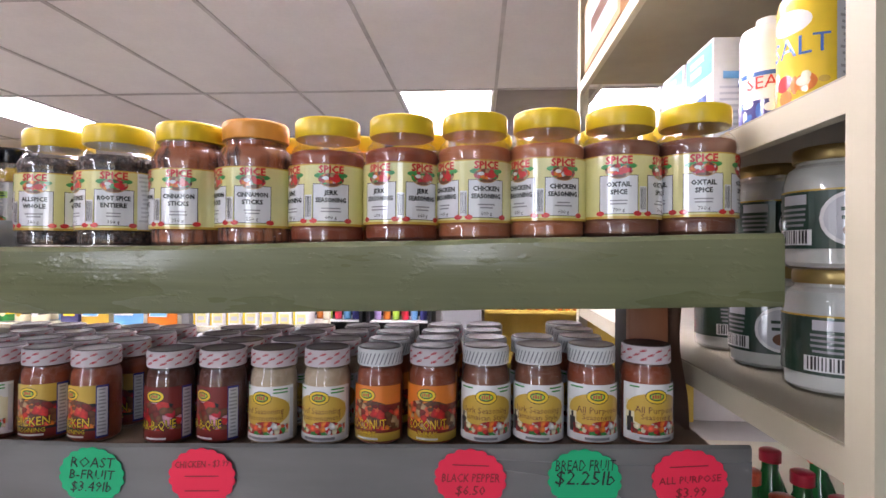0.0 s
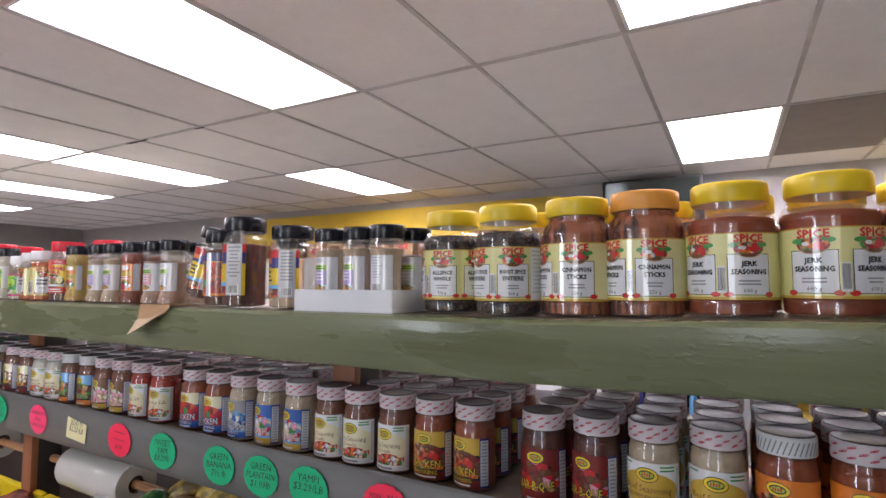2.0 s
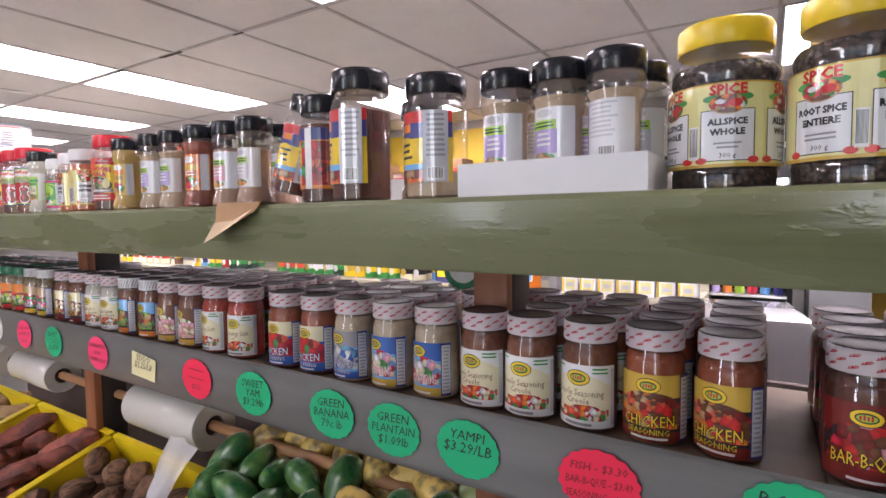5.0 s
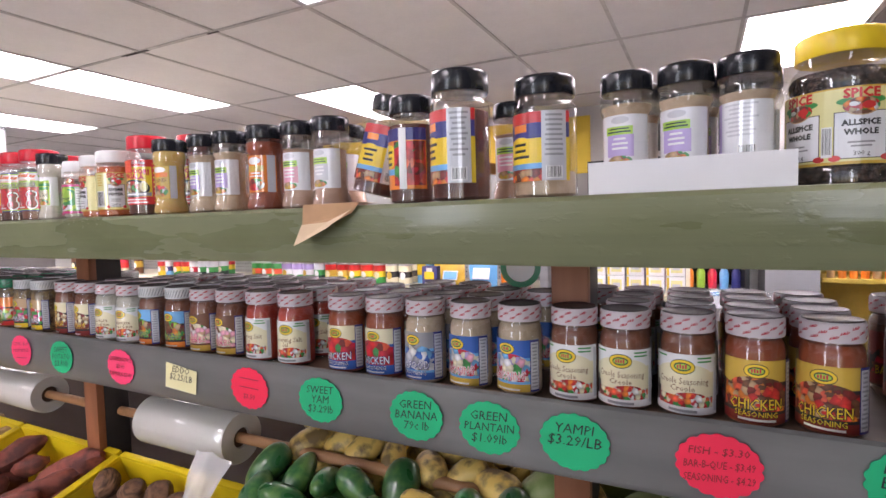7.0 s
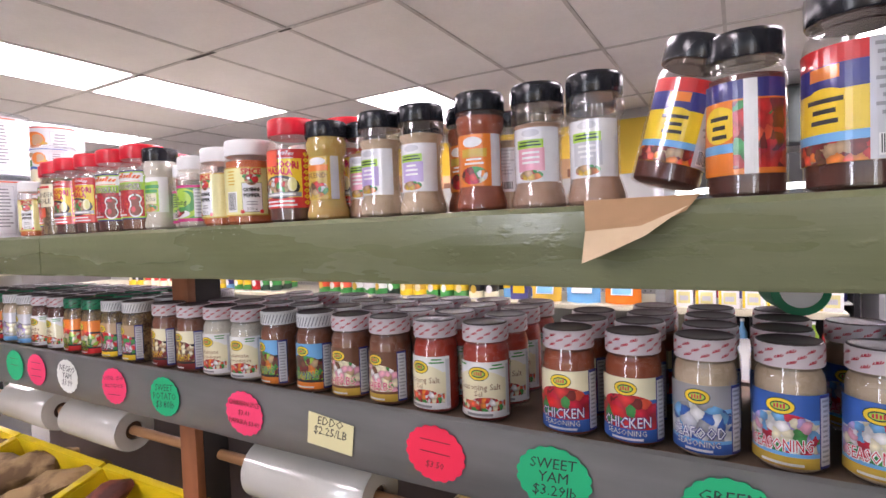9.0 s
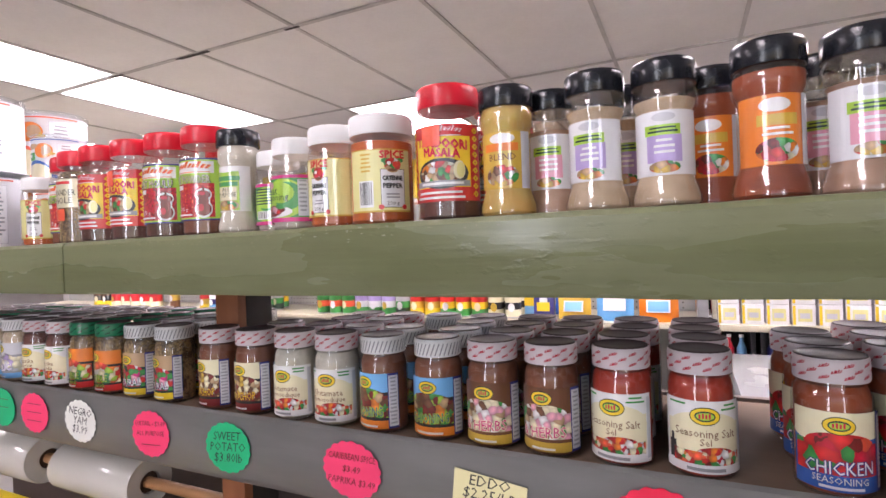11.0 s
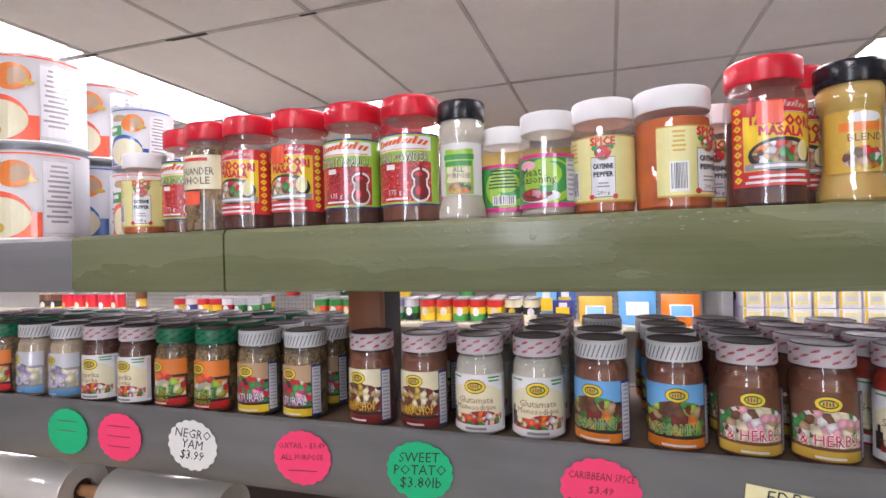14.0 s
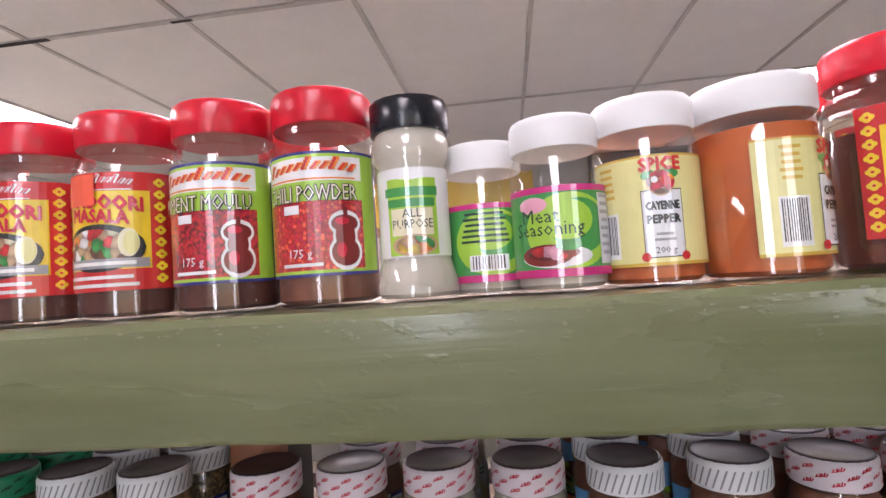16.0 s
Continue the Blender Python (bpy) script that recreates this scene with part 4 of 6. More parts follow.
W["hot"] = master("spice_jar", "clear seasoning jar with black lid, orange picture label", "round", MATS["dark_powder"], MATS["lid_black"], [("r", -1, 0, 1, 1, "orange"), ("r", -1, 0.8, 1, 1, "navy"), ("e", -0.4, 0.55, 0.4, 0.2, "yellow"), ("l", -0.4, 0.6, 0.25, 3, 0.1, "black"), ("r", -0.9, 0.24, 0, 0.34, "sky_blue"), ("p", -0.1, 0.06, 0.98, 0.78, "peppers"), ("r", 0.1, 0, 0.35, 1, "white")], 0.85, seed=42, **GOUDA)

for kind, x, y, turn in (("thyme", -0.769, 0.652, -10), ("thyme", -0.708, 0.65, -20), ("back", -0.65, 0.645, -20), ("grey", -0.64, 0.71, 0), ("thyme", -0.70, 0.72, 10), ("back", -0.765, 0.72, 0)):
    place(W[kind], x, y, UZ + 0.002, turn)
place(W["blend_pale"], -0.866, 0.66, UZ, -12).scale = (1, 1, 0.95)
place(W["pink"], -0.925, 0.715, UZ, -8)
big = place(W["blend"], -0.975, 0.648, UZ, -22)
big.scale = (1.02, 1.02, 1.08)
place(W["hot"], -1.056, 0.662, UZ, -10).scale = (0.86, 0.86, 0.96)
place(W["blend"], -1.128, 0.668, UZ + 0.016, 20, 15).scale = (0.84, 0.84, 0.94)
for kind, x, y, turn in (("grey", -1.19, 0.65, -6), ("pink", -1.252, 0.652, 0), ("orange", -1.318, 0.645, 10), ("orange", -1.36, 0.7, 0), ("pink", -1.27, 0.715, 0), ("thyme", -1.4, 0.65, 0), ("thyme", -1.44, 0.72, 0), ("thyme", -1.462, 0.65, -6), ("pink", -1.515, 0.69, 4), ("mustard", -1.552, 0.648, 6), ("grey", -1.21, 0.72, 0), ("back", -1.33, 0.76, 0), ("cayenne", -1.66, 0.73, 0), ("masala", -2.06, 0.75, 0), ("masala", -1.58, 0.73, 0)):
    place(W[kind], x, y, UZ, turn)
place(W["masala_tag"], -1.622, 0.655, UZ, 12).scale = (0.94, 0.94, 0.95)
place(W["cayenne_side"], -1.708, 0.652, UZ, 5).scale = (1.15, 1.15, 1.02)
place(W["cayenne"], -1.777, 0.655, UZ, -4)
place(W["meat"], -1.837, 0.652, UZ, -4)
place(W["meat_back"], -1.888, 0.675, UZ, 0).scale = (0.95, 0.95, 0.94)
place(W["purpose"], -1.937, 0.652, UZ, 4).scale = (1, 1, 1.05)
for kind, x, y, turn in (("chili", -2.005, 0.662, 6), ("mouli", -2.084, 0.662, 8), ("masala_tag", -2.163, 0.662, 4), ("masala", -2.242, 0.662, 0), ("coriander", -2.312, 0.668, 0), ("chili", -2.375, 0.69, 16)):
    place(W[kind], x, y, UZ, turn)
place(W["cayenne"], -2.44, 0.672, UZ, 30)

# white card tray with the shakers
tray = thing("card_tray", "open white card tray holding seasoning shakers", "tray", pose(0, 0, 0))
for b in ((-0.803, -0.612, 0.603, 0.605, UZ, UZ + 0.034), (-0.803, -0.612, 0.76, 0.762, UZ, UZ + 0.034), (-0.803, -0.801, 0.6052, 0.7598, UZ, UZ + 0.034), (-0.614, -0.612, 0.6052, 0.7598, UZ, UZ + 0.034), (-0.8008, -0.6142, 0.6052, 0.7598, UZ, UZ + 0.0015)):
    s = Shape()
    s.box(*b, MATS["white_card"])
    s.make("panel", tray, smooth=False)


def cereal_can(band, words):
    ob = thing("cereal_can", words, "can", Matrix(), "cereal cans")
    s = Shape()
    s.lathe([(0.08, 0), (0.083, 0.002), (0.076, 0.006), (0.076, 0.136), (0.077, 0.138)], MATS["white_card"], 36)
    s.make("body", ob)
    s = Shape()
    s.lathe([(0.079, 0.1365), (0.079, 0.146), (0.077, 0.148), (0.072, 0.148), (0.071, 0.145), (0.02, 0.145)], clear("lid_clear", (0.9, 0.92, 0.94), 0.2), 36)
    s.make("lid", ob, "clear plastic lid")
    s = Shape()
    d = [("r", -1, 0, 0.35, 0.3, band), ("e", -0.35, 0.28, 0.55, 0.27, band), ("e", -0.3, 0.24, 0.5, 0.24, "cream"), ("r", -1, 0.55, -0.35, 0.72, "green"), ("l", -0.68, 0.62, 0.25, 1, 0.14, "white"), ("e", -0.05, 0.75, 0.3, 0.16, "orange"), ("e", -0.45, 0.85, 0.25, 0.06, "tan"), ("f", -0.25, 0.66, 0.2, 0.82, 14, ("gold", "orange", "tan")), ("e", -0.3, 0.12, 0.1, 0.06, "gold"), ("r", 0.36, 0.05, 0.86, 0.92, "light_grey"), ("r", 0.37, 0.06, 0.85, 0.91, "paper"), ("l", 0.61, 0.84, 0.2, 12, 0.06, "grey"), ("r", -1, 0.98, 1, 1, band)]
    print_label(s, 0.077, d, 0.1, 0.004, 0.134, random.Random(8))
    s.make("label", ob, "printed cereal label", smooth=False)
    MASTERS.append(ob)
    return ob


can_red, can_blue = cereal_can("flame", "white cereal can with an orange band"), cereal_can("blue", "white cereal can with a blue band")
for c, x, y, z in ((can_red, -2.7, 0.7, 0), (can_red, -2.706, 0.702, 0.149), (can_blue, -2.89, 0.72, 0), (can_blue, -2.74, 0.85, 0), (can_red, -2.735, 0.85, 0.149), (can_blue, -2.55, 0.83, 0), (can_red, -3.07, 0.73, 0)):
    place(c, x - 0.01, y, UZ + z * 1.06, 32).scale = (0.94, 0.94, 1.06)
for x, y in ((-2.53, 0.75),):
    place(can_red, x, y, UZ, 30).scale = (0.6, 0.6, 0.78)
    place(can_blue, x, y, UZ + 0.117, 30).scale = (0.6, 0.6, 0.7)

# dark pillow packs past the cans
for x, y, turn, col, band in ((-3.2, 0.66, 12, "black", "lime"), (-3.31, 0.7, -8, "dark_green", "green"), (-3.24, 0.8, 20, "black", "light_grey"), (-3.4, 0.68, 4, "black", "lime")):
    pack = thing("snack_pack", "dark glossy film pack with a bright band on the shelf", "pack", pose(x, y, UZ, 6, 0, turn), "dark packs")
    s = Shape()
    n = 10
    vs, fs = [], []
    for j in range(n + 1):
        t = j / n
        th = 0.028 * math.sin(math.pi * min(1, 0.12 + t * 0.88)) + 0.001
        for i in range(12):
            a = 2 * math.pi * i / 12
            vs.append((0.055 * math.copysign(abs(math.cos(a)) ** 0.6, math.cos(a)), th * math.sin(a) * (1 + 0.2 * noise.noise(Vector((i, j * 0.7, x)))), 0.17 * t))
    for j in range(n):
        fs += [(j * 12 + i, j * 12 + (i + 1) % 12, (j + 1) * 12 + (i + 1) % 12, (j + 1) * 12 + i) for i in range(12)]
    fs += [tuple(range(11, -1, -1))]
    s.add(vs, fs, surface("film_" + col, INK[col], 0.22, coat=0.6, bump=0.3, scale=25))
    s.make("bag", pack, "crinkled glossy film")
    s = Shape()
    s.add([(u, -0.034 - 0.001 * k, v) for k in (0, 1) for u, v in ((-0.04, 0.04), (0.04, 0.04), (0.04, 0.09), (-0.04, 0.09))], [(0, 3, 2, 1), (4, 5, 6, 7), (0, 1, 5, 4), (3, 7, 6, 2), (0, 4, 7, 3), (1, 2, 6, 5)], ink(band))
    s.make("panel", pack, "bright printed panel", smooth=False)

# ---- jars on the lower shelf ----
def badge(u, v, k=1.0):
    """The maker's round badge as plain shapes."""
    d = [("e", u, v, 0.34 * k, 0.135 * k, "dark_green"), ("e", u, v, 0.32 * k, 0.12 * k, "yellow"), ("e", u, v, 0.23 * k, 0.078 * k, "dark_green"), ("e", u, v, 0.2 * k, 0.055 * k, "lime")]
    return d + [("r", u + k * (-0.14 + 0.072 * i), v - 0.035 * k, u + k * (-0.095 + 0.072 * i), v + (0.045 if i % 2 else 0.03) * k, "crimson") for i in range(4)]


def scene_label(top, picture, word, wcol, edge, strip, under="", panel=True, ground="black"):
    """A picture label: coloured top, food picture, outlined name, coloured foot, side panel."""
    d = [("r", -1, 0, 1, 1, ground), ("r", -1, 0.66, 0.68 if panel else 1, 1, top), ("e", -0.6, 0.68, 0.42, 0.09, top), ("p", -0.95, 0.2, 0.66 if panel else 0.95, 0.6, picture), ("p", -0.75, 0.42, 0.55, 0.74, picture, 1), ("r", -1, 0, 1, 0.15, strip)]
    d += badge(-0.12, 0.83, 0.86)
    d += [("o", word, -0.12, 0.22, 0.17, wcol, edge, 0.62, 0.05)]
    if under:
        d += [("o", under, -0.12, 0.1, 0.09, wcol, edge, 0.5, 0.0)]
    d += [("l", -0.1, 0.03, 0.45, 1, 0.08, "white")]
    if panel:
        d += [("r", 0.66, 0.0, 1.0, 1.0, "navy"), ("r", 0.69, 0.04, 0.98, 0.96, "light_grey"), ("l", 0.83, 0.9, 0.12, 13, 0.068, "grey")]
    return d


def plain_label(top, word, word2):
    """A white label with a tinted fan, a badge, the name in two lines and food along the foot."""
    d = [("r", -1, 0, 1, 1, "white"), ("r", -0.9, 0.2, 0.86, 0.7, "cream"), ("e", 0, 0.55, 0.88, 0.3, top), ("r", -0.9, 0.3, -0.62, 0.5, "cream")]
    d += [("l", 0.58, 0.93, 0.24, 2, 0.06, "green"), ("l", -0.62, 0.93, 0.22, 1, 0.06, "green")] + badge(0, 0.79, 0.95)
    d += [("t", word, 0, 0.5, 0.115, "brown", 0.68), ("t", word2, 0, 0.385, 0.1, "brown", 0.68), ("r", -0.86, 0.14, -0.66, 0.4, "black"), ("r", -0.8, 0.38, -0.72, 0.5, "black"), ("p", -0.72, 0.12, 0.82, 0.3, "salad"), ("p", -0.2, 0.2, 0.6, 0.37, "salad", 1), ("r", -1, 0, 1, 0.12, "white"), ("l", 0, 0.03, 0.5, 1, 0.1, "grey"), ("r", 0.88, 0.05, 1, 0.95, "light_grey")]
    return d


LIDS = {"p": ("lid_paper", "blots"), "w": ("lid_white", "lines"), "g": ("lid_green", "blots")}
BANK = {
    "allp": ("all purpose seasoning", "rust_powder", plain_label("gold", "All Purpose", "Seasoning")),
    "jerk": ("jerk seasoning", "brown_powder", plain_label("gold", "Jerk Seasoning", "Jamaican Style")),
    "curry": ("coconut curry seasoning", "rust_powder", scene_label("orange", "roast", "COCONUT", "yellow", "dark_red", "gold", "CURRY", False, "dark_red")),
    "beef": ("beef seasoning", "beige_powder", plain_label("gold", "Beef Seasoning", "Assaisonnement")),
    "bbq": ("barbecue seasoning", "dark_powder", scene_label("dark_red", "meat", "BAR-B-QUE", "yellow", "black", "dark_red", "", True, "dark_red")),
    "chick": ("chicken seasoning", "rust_powder", scene_label("gold", "roast", "CHICKEN", "yellow", "black", "dark_red", "SEASONING", True, "black")),
    "creole": ("creole seasoning", "brown_powder", plain_label("cream", "Creole Seasoning", "Creole")),
    "pepper": ("jamaican chicken seasoning", "rust_powder", scene_label("cream", "peppers", "CHICKEN", "white", "navy", "blue", "SEASONING", True, "blue")),
    "sea": ("seafood seasoning", "beige_powder", scene_label("grey", "fish", "SEAFOOD", "white", "navy", "blue", "SEASONING", True, "sky_blue")),
    "veg": ("vegetable seasoning", "beige_powder", scene_label("blue", "flowers", "SEASONING", "crimson", "white", "gold", "", True, "sky_blue")),
    "salt": ("seasoning salt", "red_powder", plain_label("cream", "Seasoning Salt", "Sel")),
    "garlic": ("garlic and herb seasoning", "brown_powder", scene_label("brown", "garlic", "& HERBS", "magenta", "cream", "gold", "", True, "brown")),
    "all": ("all seasoning", "brown_powder", scene_label("sky_blue", "stew", "SEASONING", "navy", "lime", "orange", "", True, "black")),
    "msg": ("white glutamate seasoning", "pale_powder", plain_label("cream", "Glutamate", "Monosodique")),
    "pork": ("pork chop seasoning", "brown_powder", scene_label("cream", "nuts", "PORK-CHOP", "yellow", "dark_red", "dark_red", "", True, "black")),
    "rose": ("mixed herb seasoning", "seed_mix", scene_label("tan", "herbs", "NATURAL", "white", "navy", "yellow", "", True, "dark_green")),
    "green": ("vegetable seasoning", "seed_mix", scene_label("orange", "veg", "VEGETABLE", "lime", "black", "red", "SEASONING", False, "black")),
    "paprika": ("paprika", "dark_powder", plain_label("cream", "Paprika", "Paprika")),
    "pale": ("garlic powder", "beige_powder", scene_label("light_grey", "cloves", "GARLIC", "lilac", "white", "sky_blue", "", False, "grey")),
}
ROW = [("allp", "p", 0.248), ("allp", "w", 0.173), ("jerk", "w", 0.1), ("jerk", "w", 0.026), ("curry", "p", -0.05), ("curry", "w", -0.126), ("beef", "p", -0.203), ("beef", "p", -0.282), ("bbq", "p", -0.36), ("bbq", "p", -0.439),
       ("chick", "p", -0.555), ("chick", "p", -0.633), ("creole", "p", -0.709), ("creole", "p", -0.787), ("creole", "p", -0.856), ("veg", "p", -0.938), ("veg", "p", -1.018), ("sea", "p", -1.099), ("pepper", "p", -1.178), ("pepper", "p", -1.258),
       ("salt", "p", -1.377), ("salt", "p", -1.46), ("garlic", "p", -1.543), ("garlic", "p", -1.62), ("all", "w", -1.7), ("all", "w", -1.787), ("msg", "p", -1.87), ("msg", "p", -1.95), ("pork", "p", -2.032), ("pork", "p", -2.115),
       ("rose", "w", -2.23), ("rose", "w", -2.315), ("green", "g", -2.4), ("green", "g", -2.482), ("paprika", "p", -2.565), ("paprika", "p", -2.65), ("pale", "w", -2.73), ("pale", "w", -2.815), ("green", "g", -2.9), ("green", "g", -2.98), ("allp", "p", -3.06), ("beef", "p", -3.14)]
made = {}
rng = random.Random(9)
for key, lid, x in ROW:
    if (key, lid) not in made:
        words, powder, design = BANK[key]
        lm, pat = LIDS[lid]
        kind = {"p": "pink patterned lid", "w": "white striped lid", "g": "green lid"}[lid]
        made[key, lid] = master("seasoning_jar", "glass jar of %s with %s" % (words, kind), "sauce", MATS[powder], MATS[lm], design, 0.93, width=1.05, shell="clear_glass", lid_pattern=pat, seed=len(made) + 60)
    for row in range(4):
        y = 0.766 + 0.0715 * row + rng.uniform(-0.001, 0.001)
        xx = x + rng.uniform(-0.004, 0.004) * (row > 0)
        if any(abs(xx - p) < 0.066 and abs(y - 0.857) < 0.08 for p in POSTS):
            continue
        if rng.random() < 0.06 and row > 1:
            continue
        place(made[key, lid], xx, y, low(x) + 0.0005, rng.uniform(-14, 10))

# ---- price tags on the rail ----
surface("tag_green", (0.0, 0.42, 0.17), 0.6, vary=0.05, scale=20)
surface("tag_red", (0.85, 0.02, 0.07), 0.6, vary=0.05, scale=20)
surface("tag_pink", (0.85, 0.05, 0.15), 0.6, vary=0.05, scale=20)
surface("tag_white", (0.75, 0.75, 0.7), 0.6, vary=0.05, scale=20)
surface("tag_yellow", (0.78, 0.72, 0.4), 0.6, vary=0.05, scale=20)


def price_tag(x, z, col, lines, wide=0.046, tall=0.038, square=False):
    z += low(x) - LZ
    ob = thing("price_tag", ("square pale yellow" if square else "scalloped " + col) + " paper price tag taped to the rail", "price tag", pose(x, SY - 0.0035, z, 0, random.Random(int(x * 999)).uniform(-5, 5), 0), "price tags")
    s = Shape()
    n = 96
    if square:
        ring = [(-wide, -tall * 0.7), (wide * 0.96, -tall * 0.66), (wide, tall * 0.6), (-wide * 0.97, tall * 0.7)]
    else:
        ring = []
        for i in range(n):
            a = 2 * math.pi * i / n
            k = 0.93 + 0.07 * abs(math.sin(a * 9))
            ring.append((wide * k * math.cos(a), tall * k * math.sin(a)))
    n = len(ring)
    s.add([(u, 0, v) for u, v in ring] + [(u, 0.0006, v) for u, v in ring], [tuple(range(n)), tuple(range(2 * n - 1, n - 1, -1))] + [(i, i + n, (i + 1) % n + n, (i + 1) % n) for i in range(n)], MATS["tag_" + col])
    s.make("card", ob, smooth=False)
    s = Shape()
    for k, (word, h) in enumerate(lines):
        v = tall * (0.42 - 0.42 * k) - h * 0.35
        if word.startswith("-"):
            w = wide * 0.5
            s.add([(-w, -0.0006, v), (w, -0.0006, v + 0.001), (w, -0.0006, v + 0.0022), (-w, -0.0006, v + 0.0012)], [(0, 1, 2, 3)], ink("dark_red"))
            continue
        pts, fs = letters(word)
        k2 = min(1, wide * 0.8 / (max(p[0] for p in pts) * h))
        s.add([((p[0] + 0.12 * p[1]) * h * k2, -0.0006, v + p[1] * h + p[0] * h * 0.04) for p in pts], fs, ink("dark_red" if col in ("red", "pink") else "black"))
    s.make("writing", ob, "handwritten in marker pen", smooth=False)


TAGS = [(-2.63, "green", [("-", 0), ("-", 0)]), (-2.518, "pink", [("-", 0), ("-", 0), ("-", 0)]), (-2.374, "white", [("NEGRO", 0.014), ("YAM", 0.014), ("$3.99", 0.014)]), (-2.185, "pink", [("OXTAIL - $3.49", 0.008), ("ALL PURPOSE", 0.008), ("- $3.99", 0.008)]), (-2.012, "green", [("SWEET", 0.013), ("POTATO", 0.013), ("$3.80lb", 0.014)]), (-1.79, "pink", [("CARIBBEAN SPICE", 0.009), ("$3.49", 0.009), ("PAPRIKA $3.49", 0.009)]),
        (-1.417, "red", [("-", 0), ("-", 0), ("$3.50", 0.009)]), (-1.256, "green", [("SWEET", 0.013), ("YAM", 0.013), ("$3.29lb", 0.013)]), (-1.075, "green", [("GREEN", 0.013), ("BANANA", 0.013), ("79c lb", 0.013)]), (-0.958, "green", [("GREEN", 0.013), ("PLANTAIN", 0.012), ("$1.09lb", 0.013)]), (-0.84, "green", [("YAMPI", 0.013), ("$3.29/LB", 0.014)]), (-0.675, "red", [("FISH - $3.30", 0.009), ("BAR-B-QUE - $3.49", 0.009), ("SEASONING - $4.29", 0.009)]),
        (-0.497, "green", [("ROAST", 0.014), ("B-FRUIT", 0.013), ("$3.49lb", 0.014)]), (-0.345, "red", [("CHICKEN - $3.99", 0.009), ("-", 0), ("- $3.99", 0.009)]), (0.006, "red", [("-", 0), ("BLACK PEPPER", 0.011), ("$6.50", 0.012)]), (0.148, "green", [("BREAD FRUIT", 0.014), ("$2.25lb", 0.018)]), (0.275, "red", [("-", 0), ("ALL PURPOSE", 0.009), ("$3.99", 0.012)])]
for x, col, lines in TAGS:
    price_tag(x, 1.207 + (0.01 if x > -0.6 else 0.0), col, lines)
price_tag(-1.6, 1.204, "yellow", [("EDDO", 0.013), ("$2.25/LB", 0.013)], 0.045, 0.036, True)

# ---- the masters were only patterns ----
for ob in MASTERS:
    for o in (*ob.children_recursive, ob):
        bpy.data.objects.remove(o)

# ---- metal shelving at the end of the aisle ----
UX, UY = 0.33, 0.46
unit = thing("metal_shelving", "cream metal shelving unit with slotted uprights", "shelving", pose(0, 0, 0))
s = Shape()
HOLES = [0.2 + 0.0635 * k for k in range(36)]


def angle_post(x, y, sx, sy):
    """A slotted angle post: two thin flanges, with round holes on the outer faces."""
    s = Shape()
    s.box(x, x + sx * 0.034, y, y + sy * 0.003, 0, 2.35, MATS["cream_metal"])
    s.box(x, x + sx * 0.003, y + sy * 0.003, y + sy * 0.034, 0, 2.35, MATS["cream_metal"])
    s.make("upright", unit, smooth=False)


angle_post(UX, UY, 1, 1)
angle_post(UX, 1.72, 1, -1)
angle_post(UX + 0.95, UY, -1, 1)
angle_post(UX + 0.95, 1.72, -1, -1)
# The holes are solid discs; their depth is only dark colour.
s = Shape()
for z in HOLES:
    s.lathe([(0.0045, UY - 0.0015), (0.0045, UY - 0.0001)], MATS["gap_shade"], 10, UX + 0.017, z, axis="y")
s.v = [(p[1], p[0], p[2]) for p in s.v]
tagged(s.make("bolt_hole", unit, "dark round holes"), kind="stuff")
for z in (1.353, 1.675, 2.06, 0.93):
    s = Shape()
    s.lathe([(0.008, 0), (0.008, 0.004), (0.005, 0.006)], MATS["steel"], 6)
    s.v = [(UX + 0.017 + p[0], UY - 0.0005 - p[2], z - 0.015 + p[1]) for p in s.v]
    s.make("bolt", unit, "steel bolt head")
    s = Shape()
    # Plates use a darker cream than the posts: shade put into the colour.
    s.box(UX + 0.004, UX + 0.945, UY + 0.005, 1.715, z - 0.002, z, surface("shaded_metal", (0.36, 0.32, 0.23), 0.5, vary=0.2, scale=9))
    s.box(UX + 0.003, UX + 0.006, UY + 0.005, 1.715, z - 0.034, z - 0.0025, MATS["cream_metal"])
    s.box(UX + 0.0065, UX + 0.018, UY + 0.005, 1.715, z - 0.034, z - 0.031, MATS["cream_metal"])
    s.box(UX + 0.0065, UX + 0.94, UY + 0.005, UY + 0.008, z - 0.034, z - 0.0025, MATS["cream_metal"])
    # Slots under the plate are dark bars, shade given as colour.
    for k in range(9):
        s.box(UX + 0.03, UX + 0.036, 0.8 + 0.022 * k, 0.812 + 0.022 * k, z - 0.0026, z - 0.0021, MATS["gap_shade"])
    s.make("shelf_plate", unit, smooth=False)

coco = jar("coconut_oil_jar", "white coconut oil jar with dark green label and gold lid", "coco", MATS["coconut_white"], MATS["lid_gold"], [("r", -1, 0, 1, 1, "dark_green"), ("r", -1, 0.97, 1, 1, "gold"), ("e", 0.45, 0.5, 0.34, 0.46, "white"), ("e", 0.45, 0.5, 0.3, 0.4, "light_grey"), ("e", 0.45, 0.3, 0.12, 0.12, "brown"), ("l", 0.45, 0.62, 0.2, 2, 0.14, "dark_green"), ("r", -0.35, 0.75, -0.02, 0.92, "light_grey"), ("l", -0.2, 0.65, 0.2, 4, 0.09, "grey"), ("b", -0.2, 0.06, 0.24, 0.26)], 0.97, width=1.4, shell="clear_glass", seed=90)
